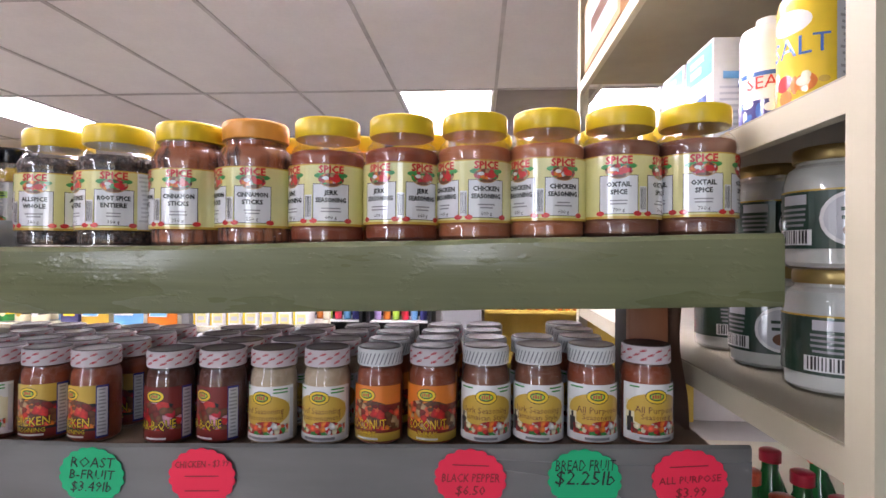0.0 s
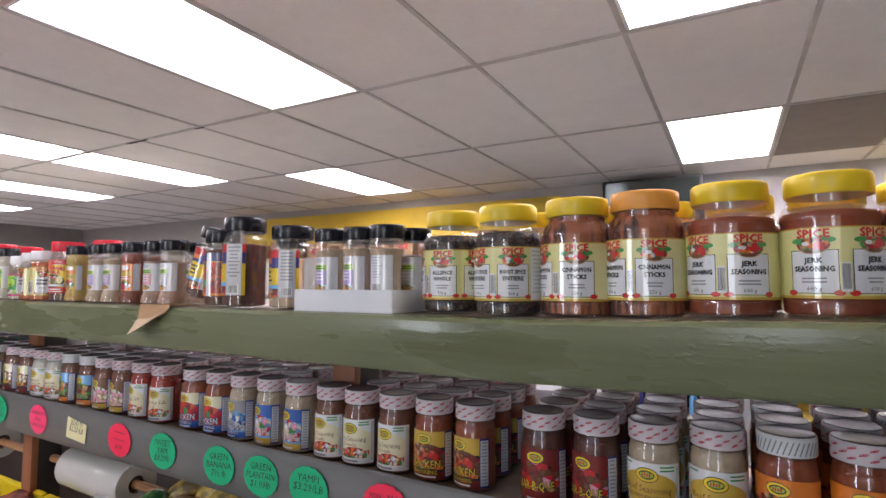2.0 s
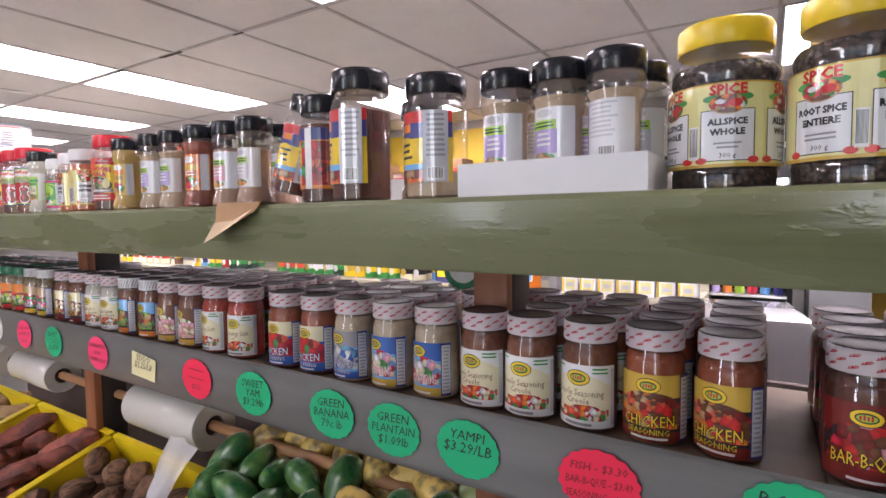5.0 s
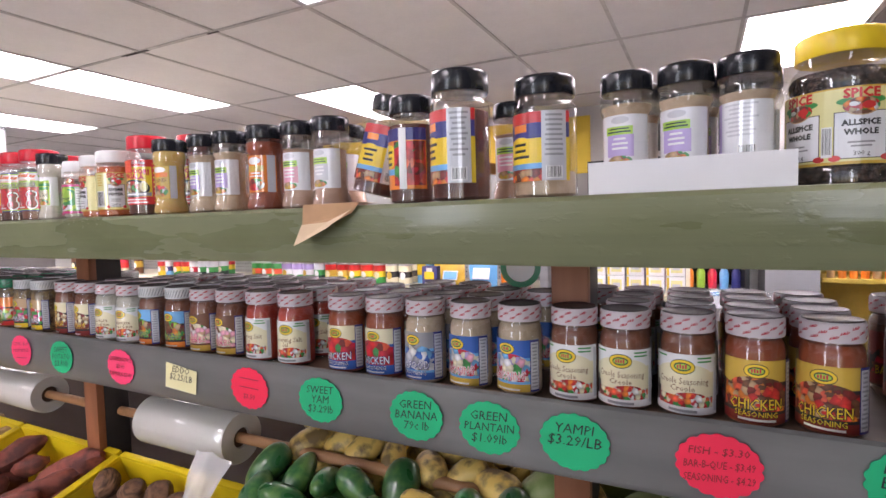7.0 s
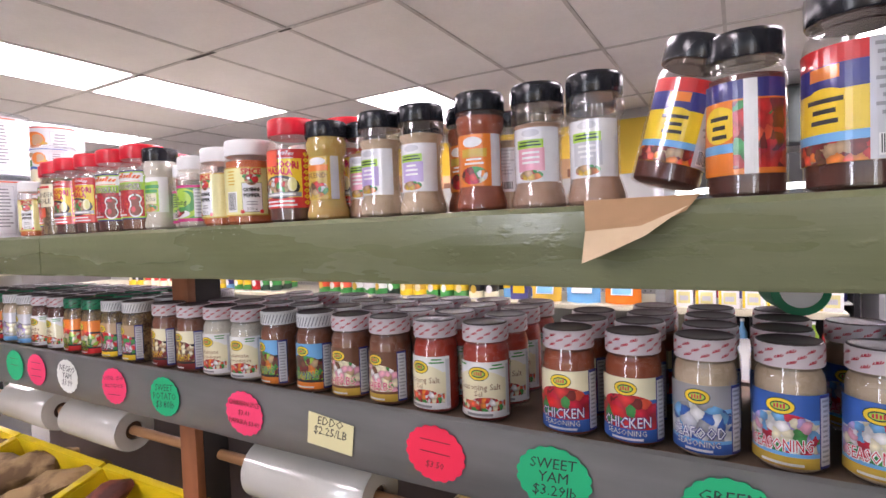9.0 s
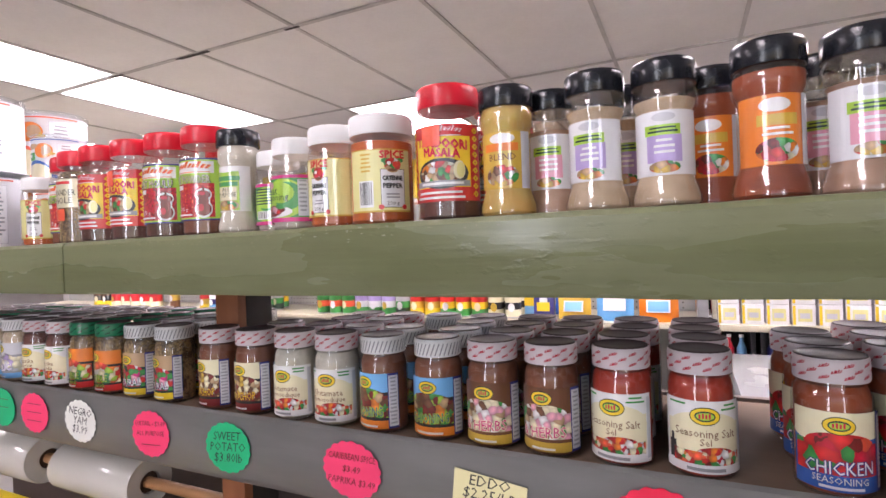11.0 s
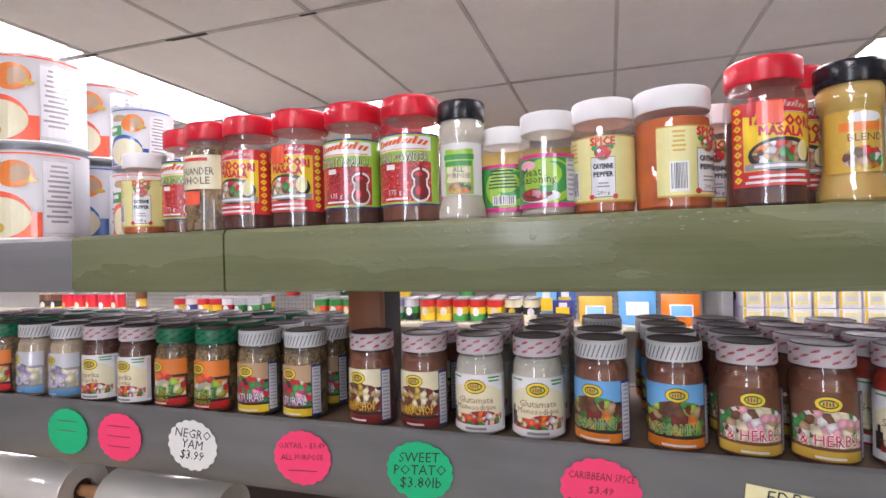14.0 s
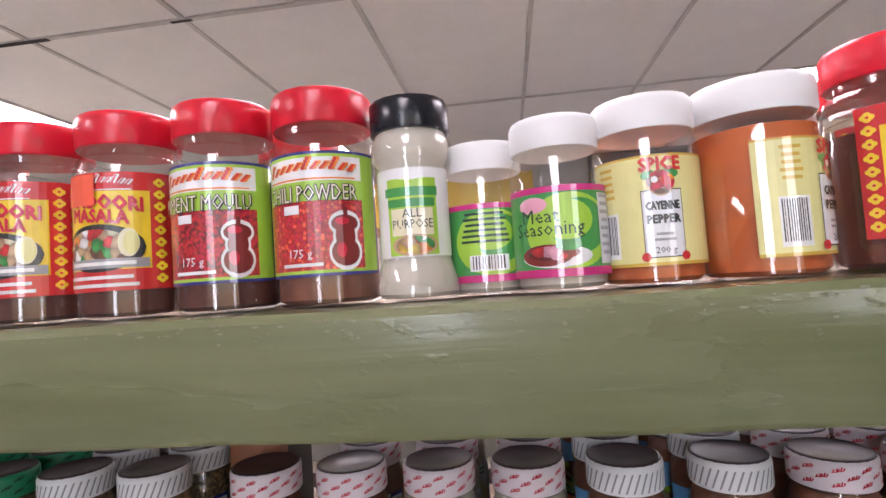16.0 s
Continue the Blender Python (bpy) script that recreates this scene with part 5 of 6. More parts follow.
for x, y, turn, turn2 in ((0.45, 0.69, -20, -60), (0.45, 0.83, -60, -30), (0.6, 0.72, 0, 0), (0.455, 0.97, 0, 40)):
    for z, a in ((0, turn), (0.147, turn2)):
        place(coco, x, y, 1.3535 + z, a).scale = (1.16, 1.16, 1.2)
MASTERS = [coco]
for o in (*coco.children_recursive, coco):
    bpy.data.objects.remove(o)


def carton(name, words, x, y, z, w, d, h, marks, base="white", turn=0.0, cat="carton"):
    """A printed carton; marks lie on its -y face (f) or -x face (s): face, u0, v0, u1, v1, ink."""
    ob = thing(name, words, cat, pose(x, y, z, 0, 0, turn))
    s = Shape()
    s.box(-w / 2, w / 2, -d / 2, d / 2, 0, h, ink(base) if base in INK else MATS[base], min(w, d, h) * 0.03)
    s.make("body", ob)
    s = Shape()
    for k, (face, u0, v0, u1, v1, col) in enumerate(marks):
        e = 0.0008 + 0.0003 * k
        if face == "f":
            p = [(u * w / 2, -d / 2 - e, v * h) for u, v in ((u0, v0), (u1, v0), (u1, v1), (u0, v1))]
        else:
            p = [(-w / 2 - e, -u * d / 2, v * h) for u, v in ((u0, v0), (u1, v0), (u1, v1), (u0, v1))]
        s.add(p, [(0, 1, 2, 3)], ink(col))
    s.make("print", ob, "printed panels", smooth=False)
    return ob


MILK = [("s", -0.95, 0.72, 0.95, 0.97, "sky_blue"), ("s", -0.6, 0.78, 0.2, 0.84, "white"), ("s", -0.6, 0.87, 0.4, 0.92, "white"), ("s", -0.7, 0.5, 0.6, 0.57, "blue"), ("s", -0.4, 0.14, 0.5, 0.4, "lime"), ("s", -0.2, 0.18, 0.3, 0.34, "green"), ("s", -0.9, 0.04, -0.6, 0.14, "red"), ("f", -0.5, 0.66, 0.5, 0.72, "sky_blue")] + [("f", -0.7, 0.58 - 0.05 * k, 0.6, 0.6 - 0.05 * k, "light_grey") for k in range(9)]
for x, y in ((0.44, 0.99), (0.44, 1.12), (0.515, 0.99), (0.44, 1.25)):
    carton("drink_carton", "white and blue soy drink carton on a metal shelf", x, y, 1.6755, 0.06, 0.115, 0.21, MILK)


def salt_can(x, y, z, base, words, marks):
    ob = thing("salt_tub", words, "tub", pose(x, y, z, 0, 0, -30))
    s = Shape()
    s.lathe([(0.036, 0), (0.04, 0.003), (0.04, 0.165), (0.037, 0.178), (0.018, 0.182), (0.018, 0.196), (0.012, 0.199)], ink(base), 26)
    s.make("body", ob)
    s = Shape()
    print_label(s, 0.04, marks, 0.09, 0.005, 0.163, random.Random(5))
    s.make("label", ob, "printed label", smooth=False)


salt_can(0.452, 0.84, 1.6755, "white", "white plastic sea salt tub", [("r", -1, 0, 1, 0.4, "navy"), ("f", -0.8, 0.05, 0.6, 0.4, 20, ("blue", "white", "navy")), ("t", "SEA", -0.1, 0.5, 0.12, "red", 0.4), ("r", -1, 0.62, 1, 0.66, "blue")])
salt_can(0.452, 0.74, 1.6755, "yellow", "yellow and red salt tub", [("t", "SALT", -0.2, 0.58, 0.16, "blue", 0.42), ("e", -0.3, 0.86, 0.3, 0.1, "white"), ("f", -0.7, 0.16, 0.3, 0.42, 22, ("orange", "gold", "red", "cream")), ("r", -1, 0, 1, 0.13, "red"), ("r", 0.3, 0.14, 0.8, 0.98, "light_grey"), ("l", 0.55, 0.9, 0.2, 12, 0.05, "grey")])
bottle = thing("milk_bottle", "white bottle with blue cap on a metal shelf", "bottle", pose(0.44, 1.4, 1.6755))
s = Shape()
s.lathe([(0.035, 0), (0.04, 0.004), (0.04, 0.11), (0.018, 0.15), (0.016, 0.165)], ink("white"), 22)
s.make("body", bottle)
s = Shape()
s.lathe([(0.018, 0.163), (0.018, 0.183), (0.012, 0.185)], ink("blue"), 18)
s.make("cap", bottle)
carton("cardboard_box", "brown and white cardboard case on the top shelf", 0.46, 1.42, 2.0605, 0.26, 0.4, 0.2, [("s", -0.9, 0.1, 0.9, 0.9, "light_grey"), ("s", -0.5, 0.4, 0.5, 0.6, "brown"), ("f", -0.5, 0.3, 0.4, 0.6, "brown")], "cardboard", 0, "box")
carton("cardboard_box", "plain brown cardboard case on the top shelf", 0.5, 1.08, 2.0605, 0.26, 0.22, 0.18, [("f", -0.5, 0.3, 0.4, 0.6, "brown"), ("s", -0.6, 0.2, 0.6, 0.35, "brown")], "cardboard", 0, "box")


def soda(x, y, z, col, cap):
    ob = thing("soda_bottle", "green plastic soda bottle with red and white cap", "bottle", pose(x, y, z), "soda bottles")
    s = Shape()
    s.lathe([(0.03, 0), (0.036, 0.01), (0.036, 0.14), (0.03, 0.17), (0.013, 0.215), (0.013, 0.235)], surface("soda_green", (0.02, 0.2, 0.04), 0.1, coat=0.8), 18)
    s.make("body", ob)
    s = Shape()
    s.lathe([(0.017, 0.23), (0.017, 0.248), (0.014, 0.25)], ink(cap), 14)
    s.make("cap", ob)


for k in range(12):
    soda(0.44 + 0.08 * (k % 4), 0.78 + 0.09 * (k // 4), 0.9305, "green", "crimson" if k % 2 else "flame")

# ---- bag rolls on rods under the shelf ----
surface("bag_film", (0.62, 0.6, 0.55), 0.18, vary=0.06, scale=12, coat=0.6, bump=0.05, stretch=(0.2, 3, 3))
surface("core_card", (0.09, 0.05, 0.03), 0.8)
RY, RZ = 0.875, 1.0
for x0, x1 in ((-2.12, -0.55), (-3.3, -2.19)):
    s = Shape()
    s.lathe([(0.012, x0), (0.0125, (x0 + x1) / 2), (0.012, x1)], MATS["rod_wood"], 12, RY, RZ, axis="x")
    tagged(s.make("wooden_rod"), "round wooden rod holding bag rolls under the shelf", "rod")
for x0, x1, r in ((-1.98, -1.66, 0.062), (-2.76, -2.47, 0.056), (-3.14, -2.85, 0.06)):
    ob = thing("bag_roll", "roll of clear plastic produce bags on a rod", "bag roll", pose(0, 0, 0), "bag rolls")
    s = Shape()
    s.lathe([(0.024, x0), (r - 0.006, x0), (r, x0 + 0.004), (r + 0.001, (x0 + x1) / 2), (r, x1 - 0.004), (r - 0.003, x1), (r - 0.01, x1 - 0.002), (0.03, x1 + 0.001), (0.024, x1), (0.024, x1 - 0.02)], MATS["bag_film"], 32, RY, RZ, axis="x")
    s.make("film", ob, "glossy wound plastic film")
    s = Shape()
    s.lathe([(0.023, x0 + 0.01), (0.023, x1 - 0.008), (0.013, x1 - 0.008)], MATS["core_card"], 18, RY, RZ, axis="x")
    s.make("core", ob, "dark cardboard core")
bag = thing("plastic_bag", "crumpled clear bag hanging from a roll", "bag", pose(-1.66, 0.8, 0.93))
s = Shape()
n = 10
pts = [(0.09 * (i / n - 0.5) * (1.4 - j / n) + 0.01 * noise.noise(Vector((i, j, 1)) * 0.3), 0.02 * noise.noise(Vector((i, j, 5)) * 0.25) - 0.1 * j / n, 0.06 - 0.14 * j / n) for j in range(n + 1) for i in range(n + 1)]
s.add(pts, [(j * (n + 1) + i, j * (n + 1) + i + 1, (j + 1) * (n + 1) + i + 1, (j + 1) * (n + 1) + i) for j in range(n) for i in range(n)], clear("bag_clear", (0.85, 0.85, 0.83), 0.4, 0.4))
sol = s.make("sheet", bag)

# ---- produce ----
surface("crate_yellow", (0.72, 0.52, 0.008), 0.42, vary=0.14, scale=9, bump=0.03)
surface("yam_skin", (0.33, 0.2, 0.095), 0.85, scale=22, color2=(0.075, 0.04, 0.02), bump=0.6, island=0.35)
surface("yam_pale", (0.4, 0.26, 0.12), 0.85, scale=20, color2=(0.16, 0.09, 0.04), bump=0.6, island=0.25)
surface("sweet_skin", (0.26, 0.065, 0.04), 0.7, scale=26, color2=(0.09, 0.025, 0.018), bump=0.35, island=0.25)
surface("taro_skin", (0.2, 0.1, 0.05), 0.9, scale=40, color2=(0.07, 0.035, 0.02), bump=0.8, stretch=(1, 1, 4), island=0.25)
surface("avocado_skin", (0.02, 0.1, 0.03), 0.28, scale=34, color2=(0.1, 0.2, 0.05), bump=0.25, island=0.35)
surface("mango_skin", (0.72, 0.5, 0.13), 0.4, scale=42, color2=(0.2, 0.13, 0.05), island=0.25)
surface("chayote_skin", (0.24, 0.33, 0.1), 0.45, scale=18, color2=(0.36, 0.4, 0.17), bump=0.2, island=0.2)
surface("cut_flesh", (0.6, 0.48, 0.28), 0.8, scale=30)
surface("table_wood", (0.12, 0.08, 0.05), 0.7, vary=0.3, scale=12, bump=0.1)


def tuber(seed, length, r, lump, mat, taper=0.5, bow=0.15, seg=14, rings=12):
    """A lumpy root or fruit along x, bent and tapered."""
    s = Shape()
    vs = [(-length / 2, 0, 0)]
    for j in range(1, rings):
        t = j / rings
        a = math.pi * t
        rad = r * math.sin(a) ** (0.55 + taper * 0.3) * (1 - taper * 0.55 * (t - 0.35))
        for i in range(seg):
            b = 2 * math.pi * i / seg
            q = 1 + lump * noise.noise(Vector((t * length / r * 0.9 + seed * 7, math.cos(b) * 1.1, math.sin(b) * 1.1 + seed)))
            vs.append((-math.cos(a) * length / 2, rad * q * math.cos(b) + bow * length * (math.sin(a) - 0.6), rad * q * math.sin(b) * 0.92))
    vs.append((length / 2, 0, 0))
    fs = [(0, 1 + (i + 1) % seg, 1 + i) for i in range(seg)]
    for j in range(rings - 2):
        for i in range(seg):
            k = (i + 1) % seg
            fs.append((1 + j * seg + i, 1 + j * seg + k, 1 + (j + 1) * seg + k, 1 + (j + 1) * seg + i))
    e = len(vs) - 1
    fs += [(e, 1 + (rings - 2) * seg + i, 1 + (rings - 2) * seg + (i + 1) % seg) for i in range(seg)]
    s.add(vs, fs, mat)
    me_ob = s.make("tuber")
    me = me_ob.data
    bpy.data.objects.remove(me_ob)
    return me


def lay(name, mesh, words, cat, group, m):
    ob = tagged(new(name, mesh), words, cat, group)
    ob.matrix_world = m
    return ob


YAM = [tuber(k, 0.3 + 0.03 * (k % 3), 0.056 + 0.008 * (k % 2), 0.85, MATS["yam_skin" if k % 3 else "yam_pale"], 0.8, 0.06) for k in range(5)]
SWEET = [tuber(20 + k, 0.15 + 0.025 * k, 0.034, 0.5, MATS["sweet_skin"], 0.5, 0.1) for k in range(4)]
TARO = [tuber(40 + k, 0.075, 0.032, 0.25, MATS["taro_skin"], 0.3, 0.0, 12, 8) for k in range(3)]
AVO = [tuber(60 + k, 0.115, 0.036, 0.05, MATS["avocado_skin"], 0.9, 0.0) for k in range(3)]
MANGO = [tuber(80 + k, 0.1, 0.036, 0.1, MATS["mango_skin"], 0.4, 0.04) for k in range(3)]
CHAY = [tuber(100 + k, 0.11, 0.042, 0.14, MATS["chayote_skin"], 0.7, 0.0) for k in range(3)]

table = thing("produce_table", "dark wooden stand under the produce crates", "table", pose(0, 0, 0))
s = Shape()
s.box(-3.75, 0.3, 0.42, 1.24, 0.55, 0.6, MATS["table_wood"], 0.004)
s.make("tabletop", table)
for x in (-3.6, -2.3, -1.0, 0.2):
    for y in (0.47, 1.15):
        s = Shape()
        s.box(x, x + 0.07, y, y + 0.07, 0, 0.549, MATS["table_wood"], 0.003)
        s.make("leg", table)
s = Shape()
s.box(-3.75, 0.34, 1.205, 1.22, 0.602, 1.2, surface("back_board", (0.13, 0.1, 0.09), 0.8, vary=0.3, scale=5))
s.make("back_panel", table, "dull brown board behind the produce", smooth=False)

TILT_DEG = 17
rng = random.Random(17)


def crate(x0, x1):
    """A tilted open plastic crate, its origin at the middle of its base."""
    w, d, h, t = (x1 - x0) / 2, 0.26, 0.13, 0.006
    m = pose((x0 + x1) / 2, 0.62, 0.7, TILT_DEG)
    ob = thing("produce_crate", "bright yellow plastic produce crate, tilted towards the aisle", "crate", m, "yellow crates")
    walls = ((-w, w, -d, -d + t, 0, h), (-w, w, d - t, d, 0, h), (-w, -w + t, -d + t, d - t, 0, h), (w - t, w, -d + t, d - t, 0, h), (-w + t, w - t, -d + t, d - t, 0, t))
    for k, b in enumerate(walls):
        s = Shape()
        s.box(*b, MATS["crate_yellow"], 0.002)
        if k < 4:
            e = 0.012
            s.box(b[0] - e * (k != 3) * (k > 1) , b[1] + e * (k == 3), b[2] - e * (k == 0), b[3] + e * (k == 1), h, h + 0.01, MATS["crate_yellow"], 0.003)
        s.make("side" if k < 4 else "bottom", ob)
    s = Shape()
    s.box(-w + 0.05, w - 0.05, d - 0.1, d - 0.02, -0.085, -0.001, MATS["table_wood"])
    s.make("prop", ob, "dark wooden wedge under the crate", smooth=False)
    return m, w, d


for x0, x1, meshes, name, words, layers in ((-2.055, -1.6, TARO, "eddo", "round brown hairy eddo root", 3), (-2.54, -2.07, SWEET, "sweet_potato", "reddish purple sweet potato", 3), (-3.03, -2.555, YAM, "yam", "large rough brown yam", 2), (-3.52, -3.045, YAM, "yam", "large rough brown yam", 2)):
    m, w, d = crate(x0, x1)
    for layer in range(layers):
        big = meshes is YAM
        nx, ny = (5, 6) if meshes is TARO else ((2, 6) if meshes is SWEET else (2, 4))
        for i in range(nx):
            for j in range(ny):
                if rng.random() < 0.12:
                    continue
                px = -w + (i + 0.5) * 2 * w / nx + rng.uniform(-0.012, 0.012)
                py = -d + 0.035 + (j + 0.5) * (2 * d - 0.07) / ny + rng.uniform(-0.012, 0.012)
                pz = 0.038 + layer * (0.055 if big else 0.038) + rng.uniform(0, 0.012)
                lay(name, rng.choice(meshes), words, name.replace("_", " "), name + " heap", m @ pose(px, py, pz, rng.uniform(-40, 40), rng.uniform(-20, 20), (rng.uniform(5, 95) if meshes is not TARO else rng.uniform(0, 180)) + (180 if rng.random() < 0.4 else 0)))
# fruit bed behind
bed = pose(0, 0.94, 0.925, 17)
s = Shape()
s.box(-1.56, -0.45, -0.2, 0.2, -0.03, 0, MATS["table_wood"])
fb = tagged(s.make("fruit_bed", smooth=False), "dark sloping wooden bed under the loose fruit", "fruit bed")
fb.matrix_world = bed
s = Shape()
s.box(-1.5, -0.5, 0.9, 0.98, 0.601, 0.875, MATS["table_wood"])
tagged(s.make("trestle", smooth=False), "dark wooden support under the fruit", "support")
for layer in range(2):
    for i in range(13):
        for j in range(5):
            x = -1.52 + i * 0.078 + (0.04 if (j + layer) % 2 else 0) + rng.uniform(-0.022, 0.022)
            y = -0.17 + j * 0.08 + rng.uniform(-0.018, 0.018)
            u = x + 0.25 * y + rng.uniform(-0.05, 0.05)
            if (y > -0.03 and u < -0.92) or rng.random() < 0.2:
                kind, meshes, words = "mango", MANGO, "ripe speckled yellow mango"
            elif u < -1.0:
                kind, meshes, words = "avocado", AVO, "glossy dark green avocado"
            else:
                kind, meshes, words = "chayote", CHAY, "pale green wrinkled chayote"
            lay(kind, rng.choice(meshes), words, kind, "loose fruit", bed @ pose(x, y, 0.04 + layer * 0.05, rng.uniform(-60, 60), rng.uniform(-35, 35), rng.uniform(0, 360)) @ Matrix.Scale(rng.uniform(0.8, 1.08), 4))
s = Shape()
ob = thing("cardboard_box", "open brown cardboard box of potatoes", "box", pose(-1.42, 0.5, 0.6, 0, 0, -12))
for b in ((-0.16, 0.16, -0.12, -0.116, 0, 0.33), (-0.16, 0.16, 0.116, 0.12, 0, 0.33), (-0.16, -0.156, -0.1158, 0.1158, 0, 0.33), (0.156, 0.16, -0.1158, 0.1158, 0, 0.33), (-0.1558, 0.1558, -0.1158, 0.1158, 0, 0.004)):
    s = Shape()
    s.box(*b, MATS["cardboard"])
    s.make("panel", ob, smooth=False)
for k in range(26):
    lay("potato", rng.choice(TARO), "dusty brown potato in a cardboard box", "potato", "boxed potatoes", pose(-1.42 + 0.068 * (k % 4 - 1.5), 0.5 + 0.07 * (k // 4 % 3 - 1), 0.64 + 0.06 * (k // 12) * 2, 0, 0, rng.uniform(0, 180)))
ob = thing("paper_sign", "white paper sign with hand-lettered yam name", "sign", pose(-0.76, 0.68, 1.1, 6, 0, 2))
s = Shape()
s.box(-0.1, 0.1, 0, 0.001, -0.12, 0.03, MATS["tag_white"])
s.make("sheet", ob, smooth=False)
s = Shape()
for k, wd in enumerate(("AFRICAN", "YAM")):
    pts, fs = letters(wd)
    s.add([(p[0] * 0.034, -0.0008, -0.01 - 0.045 * k + p[1] * 0.034) for p in pts], fs, ink("navy"))
s.make("writing", ob, "dark marker lettering", smooth=False)

# spray bottle at the far end of the crates
ob = thing("spray_bottle", "white spray bottle with yellow trigger", "spray bottle", pose(-3.42, 0.6, 1.0, 0, 32, 0))
ob.scale = (1.25, 1.25, 1.25)
s = Shape()
s.lathe([(0.036, 0), (0.042, 0.005), (0.042, 0.12), (0.03, 0.16), (0.014, 0.185), (0.014, 0.2)], ink("white"), 22)
s.make("body", ob)
s = Shape()
s.box(-0.03, 0.05, -0.012, 0.012, 0.2, 0.245, ink("yellow"), 0.006)
s.box(0.025, 0.035, -0.006, 0.006, 0.15, 0.2, ink("yellow"), 0.003)
s.make("trigger", ob)
s = Shape()
print_label(s, 0.042, [("r", -0.7, 0, 0.7, 1, "light_grey"), ("l", 0, 0.85, 0.5, 4, 0.12, "green")], 0.06, 0.02, 0.11, rng)
s.make("label", ob, "green printed label", smooth=False)
s = Shape()
s.box(-3.52, -3.32, 0.55, 0.8, 0.6, 0.995, MATS["cardboard"], 0.003)
tagged(s.make("cardboard_box"), "closed brown cardboard box under the spray bottle", "box")

# ---- second aisle behind ----
gond = thing("gondola_shelf", "grey pegboard gondola shelf behind the spice rack", "shelf", pose(0, 0, 0))
s = Shape()
s.box(-6.2, -1.36, 2.78, 2.8, 0, 1.75, MATS["pegboard"])
s.make("pegboard_back", gond, "grey pegboard panel", smooth=False)
# Peg holes are small dark blocks that paint in the shade of each hole.
s = Shape()
for i in range(150):
    for j in range(9):
        x, z = -5.2 + i * 0.0254, 1.17 + j * 0.0254
        s.box(x, x + 0.006, 2.7785, 2.7795, z, z + 0.006, MATS["gap_shade"])
tagged(s.make("peg_hole", gond, "small dark peg holes", smooth=False), kind="stuff")
for z in (0.25, 0.68, 1.16, 1.5):
    s = Shape()
    s.box(-6.2, -1.36, 2.34 if z < 1.4 else 2.5, 2.777, z - 0.02, z, MATS["cream_metal"], 0.003)
    s.make("shelf_plate", gond)
s = Shape()
s.box(-1.358, -1.32, 2.34, 2.8, 0, 1.75, MATS["galvanised"], 0.003)
s.make("end_post", gond, "grey metal end post")


def food_can(x, y, z, bands, words, r=0.037, h=0.11, name="food_can"):
    ob = thing(name, words, "can", pose(x, y, z), "food cans")
    s = Shape()
    s.lathe([(r - 0.001, 0), (r, 0.002), (r, 0.004), (r - 0.0006, 0.006), (r - 0.0006, h - 0.006), (r, h - 0.003), (r, h), (r - 0.003, h), (r - 0.004, h - 0.003)], MATS["steel"], 18)
    s.make("body", ob)
    s = Shape()
    k = len(bands)
    for i, c in enumerate(bands):
        s.wrap(r + 0.0004, -0.085, 0.085, 0.007 + (h - 0.014) * i / k, 0.007 + (h - 0.014) * (i + 1) / k, ink(c))
    s.oval(r + 0.001, rng.uniform(-0.01, 0.01), h * 0.45, 0.016, 0.02, ink(rng.choice(("white", "cream", "gold", "black"))))
    s.make("label", ob, "printed can label", smooth=False)


KINDS = [(("green", "yellow", "red"), "can with red, yellow and green bands"), (("yellow", "gold", "red"), "can with yellow and red label"), (("green", "white", "lilac"), "can with green and lilac label"), (("green", "flame", "green"), "can with green and orange label"), (("cream", "black", "cream"), "can with cream and black label"), (("red", "crimson", "white"), "red and white food can"), (("sky_blue", "navy", "white"), "blue and white food can"), (("dark_green", "green", "light_grey"), "dark green food can")]
order = [4, 4, 0, 0, 0, 1, 1, 7, 2, 2, 2, 3, 3, 3, -1, -1, -1, -1, 7, 7, 5, 0, 0, 6, 1]
for k, o in enumerate(order):
    if o >= 0:
        for row in range(2):
            food_can(-2.12 - 0.083 * k, 2.42 + 0.085 * row, 1.1605, *KINDS[o])
for k in range(9):
    food_can(-2.3 - 0.17 * k, 2.6, 1.1605 + 0.1 * (k % 2), *KINDS[(k * 3) % 8])
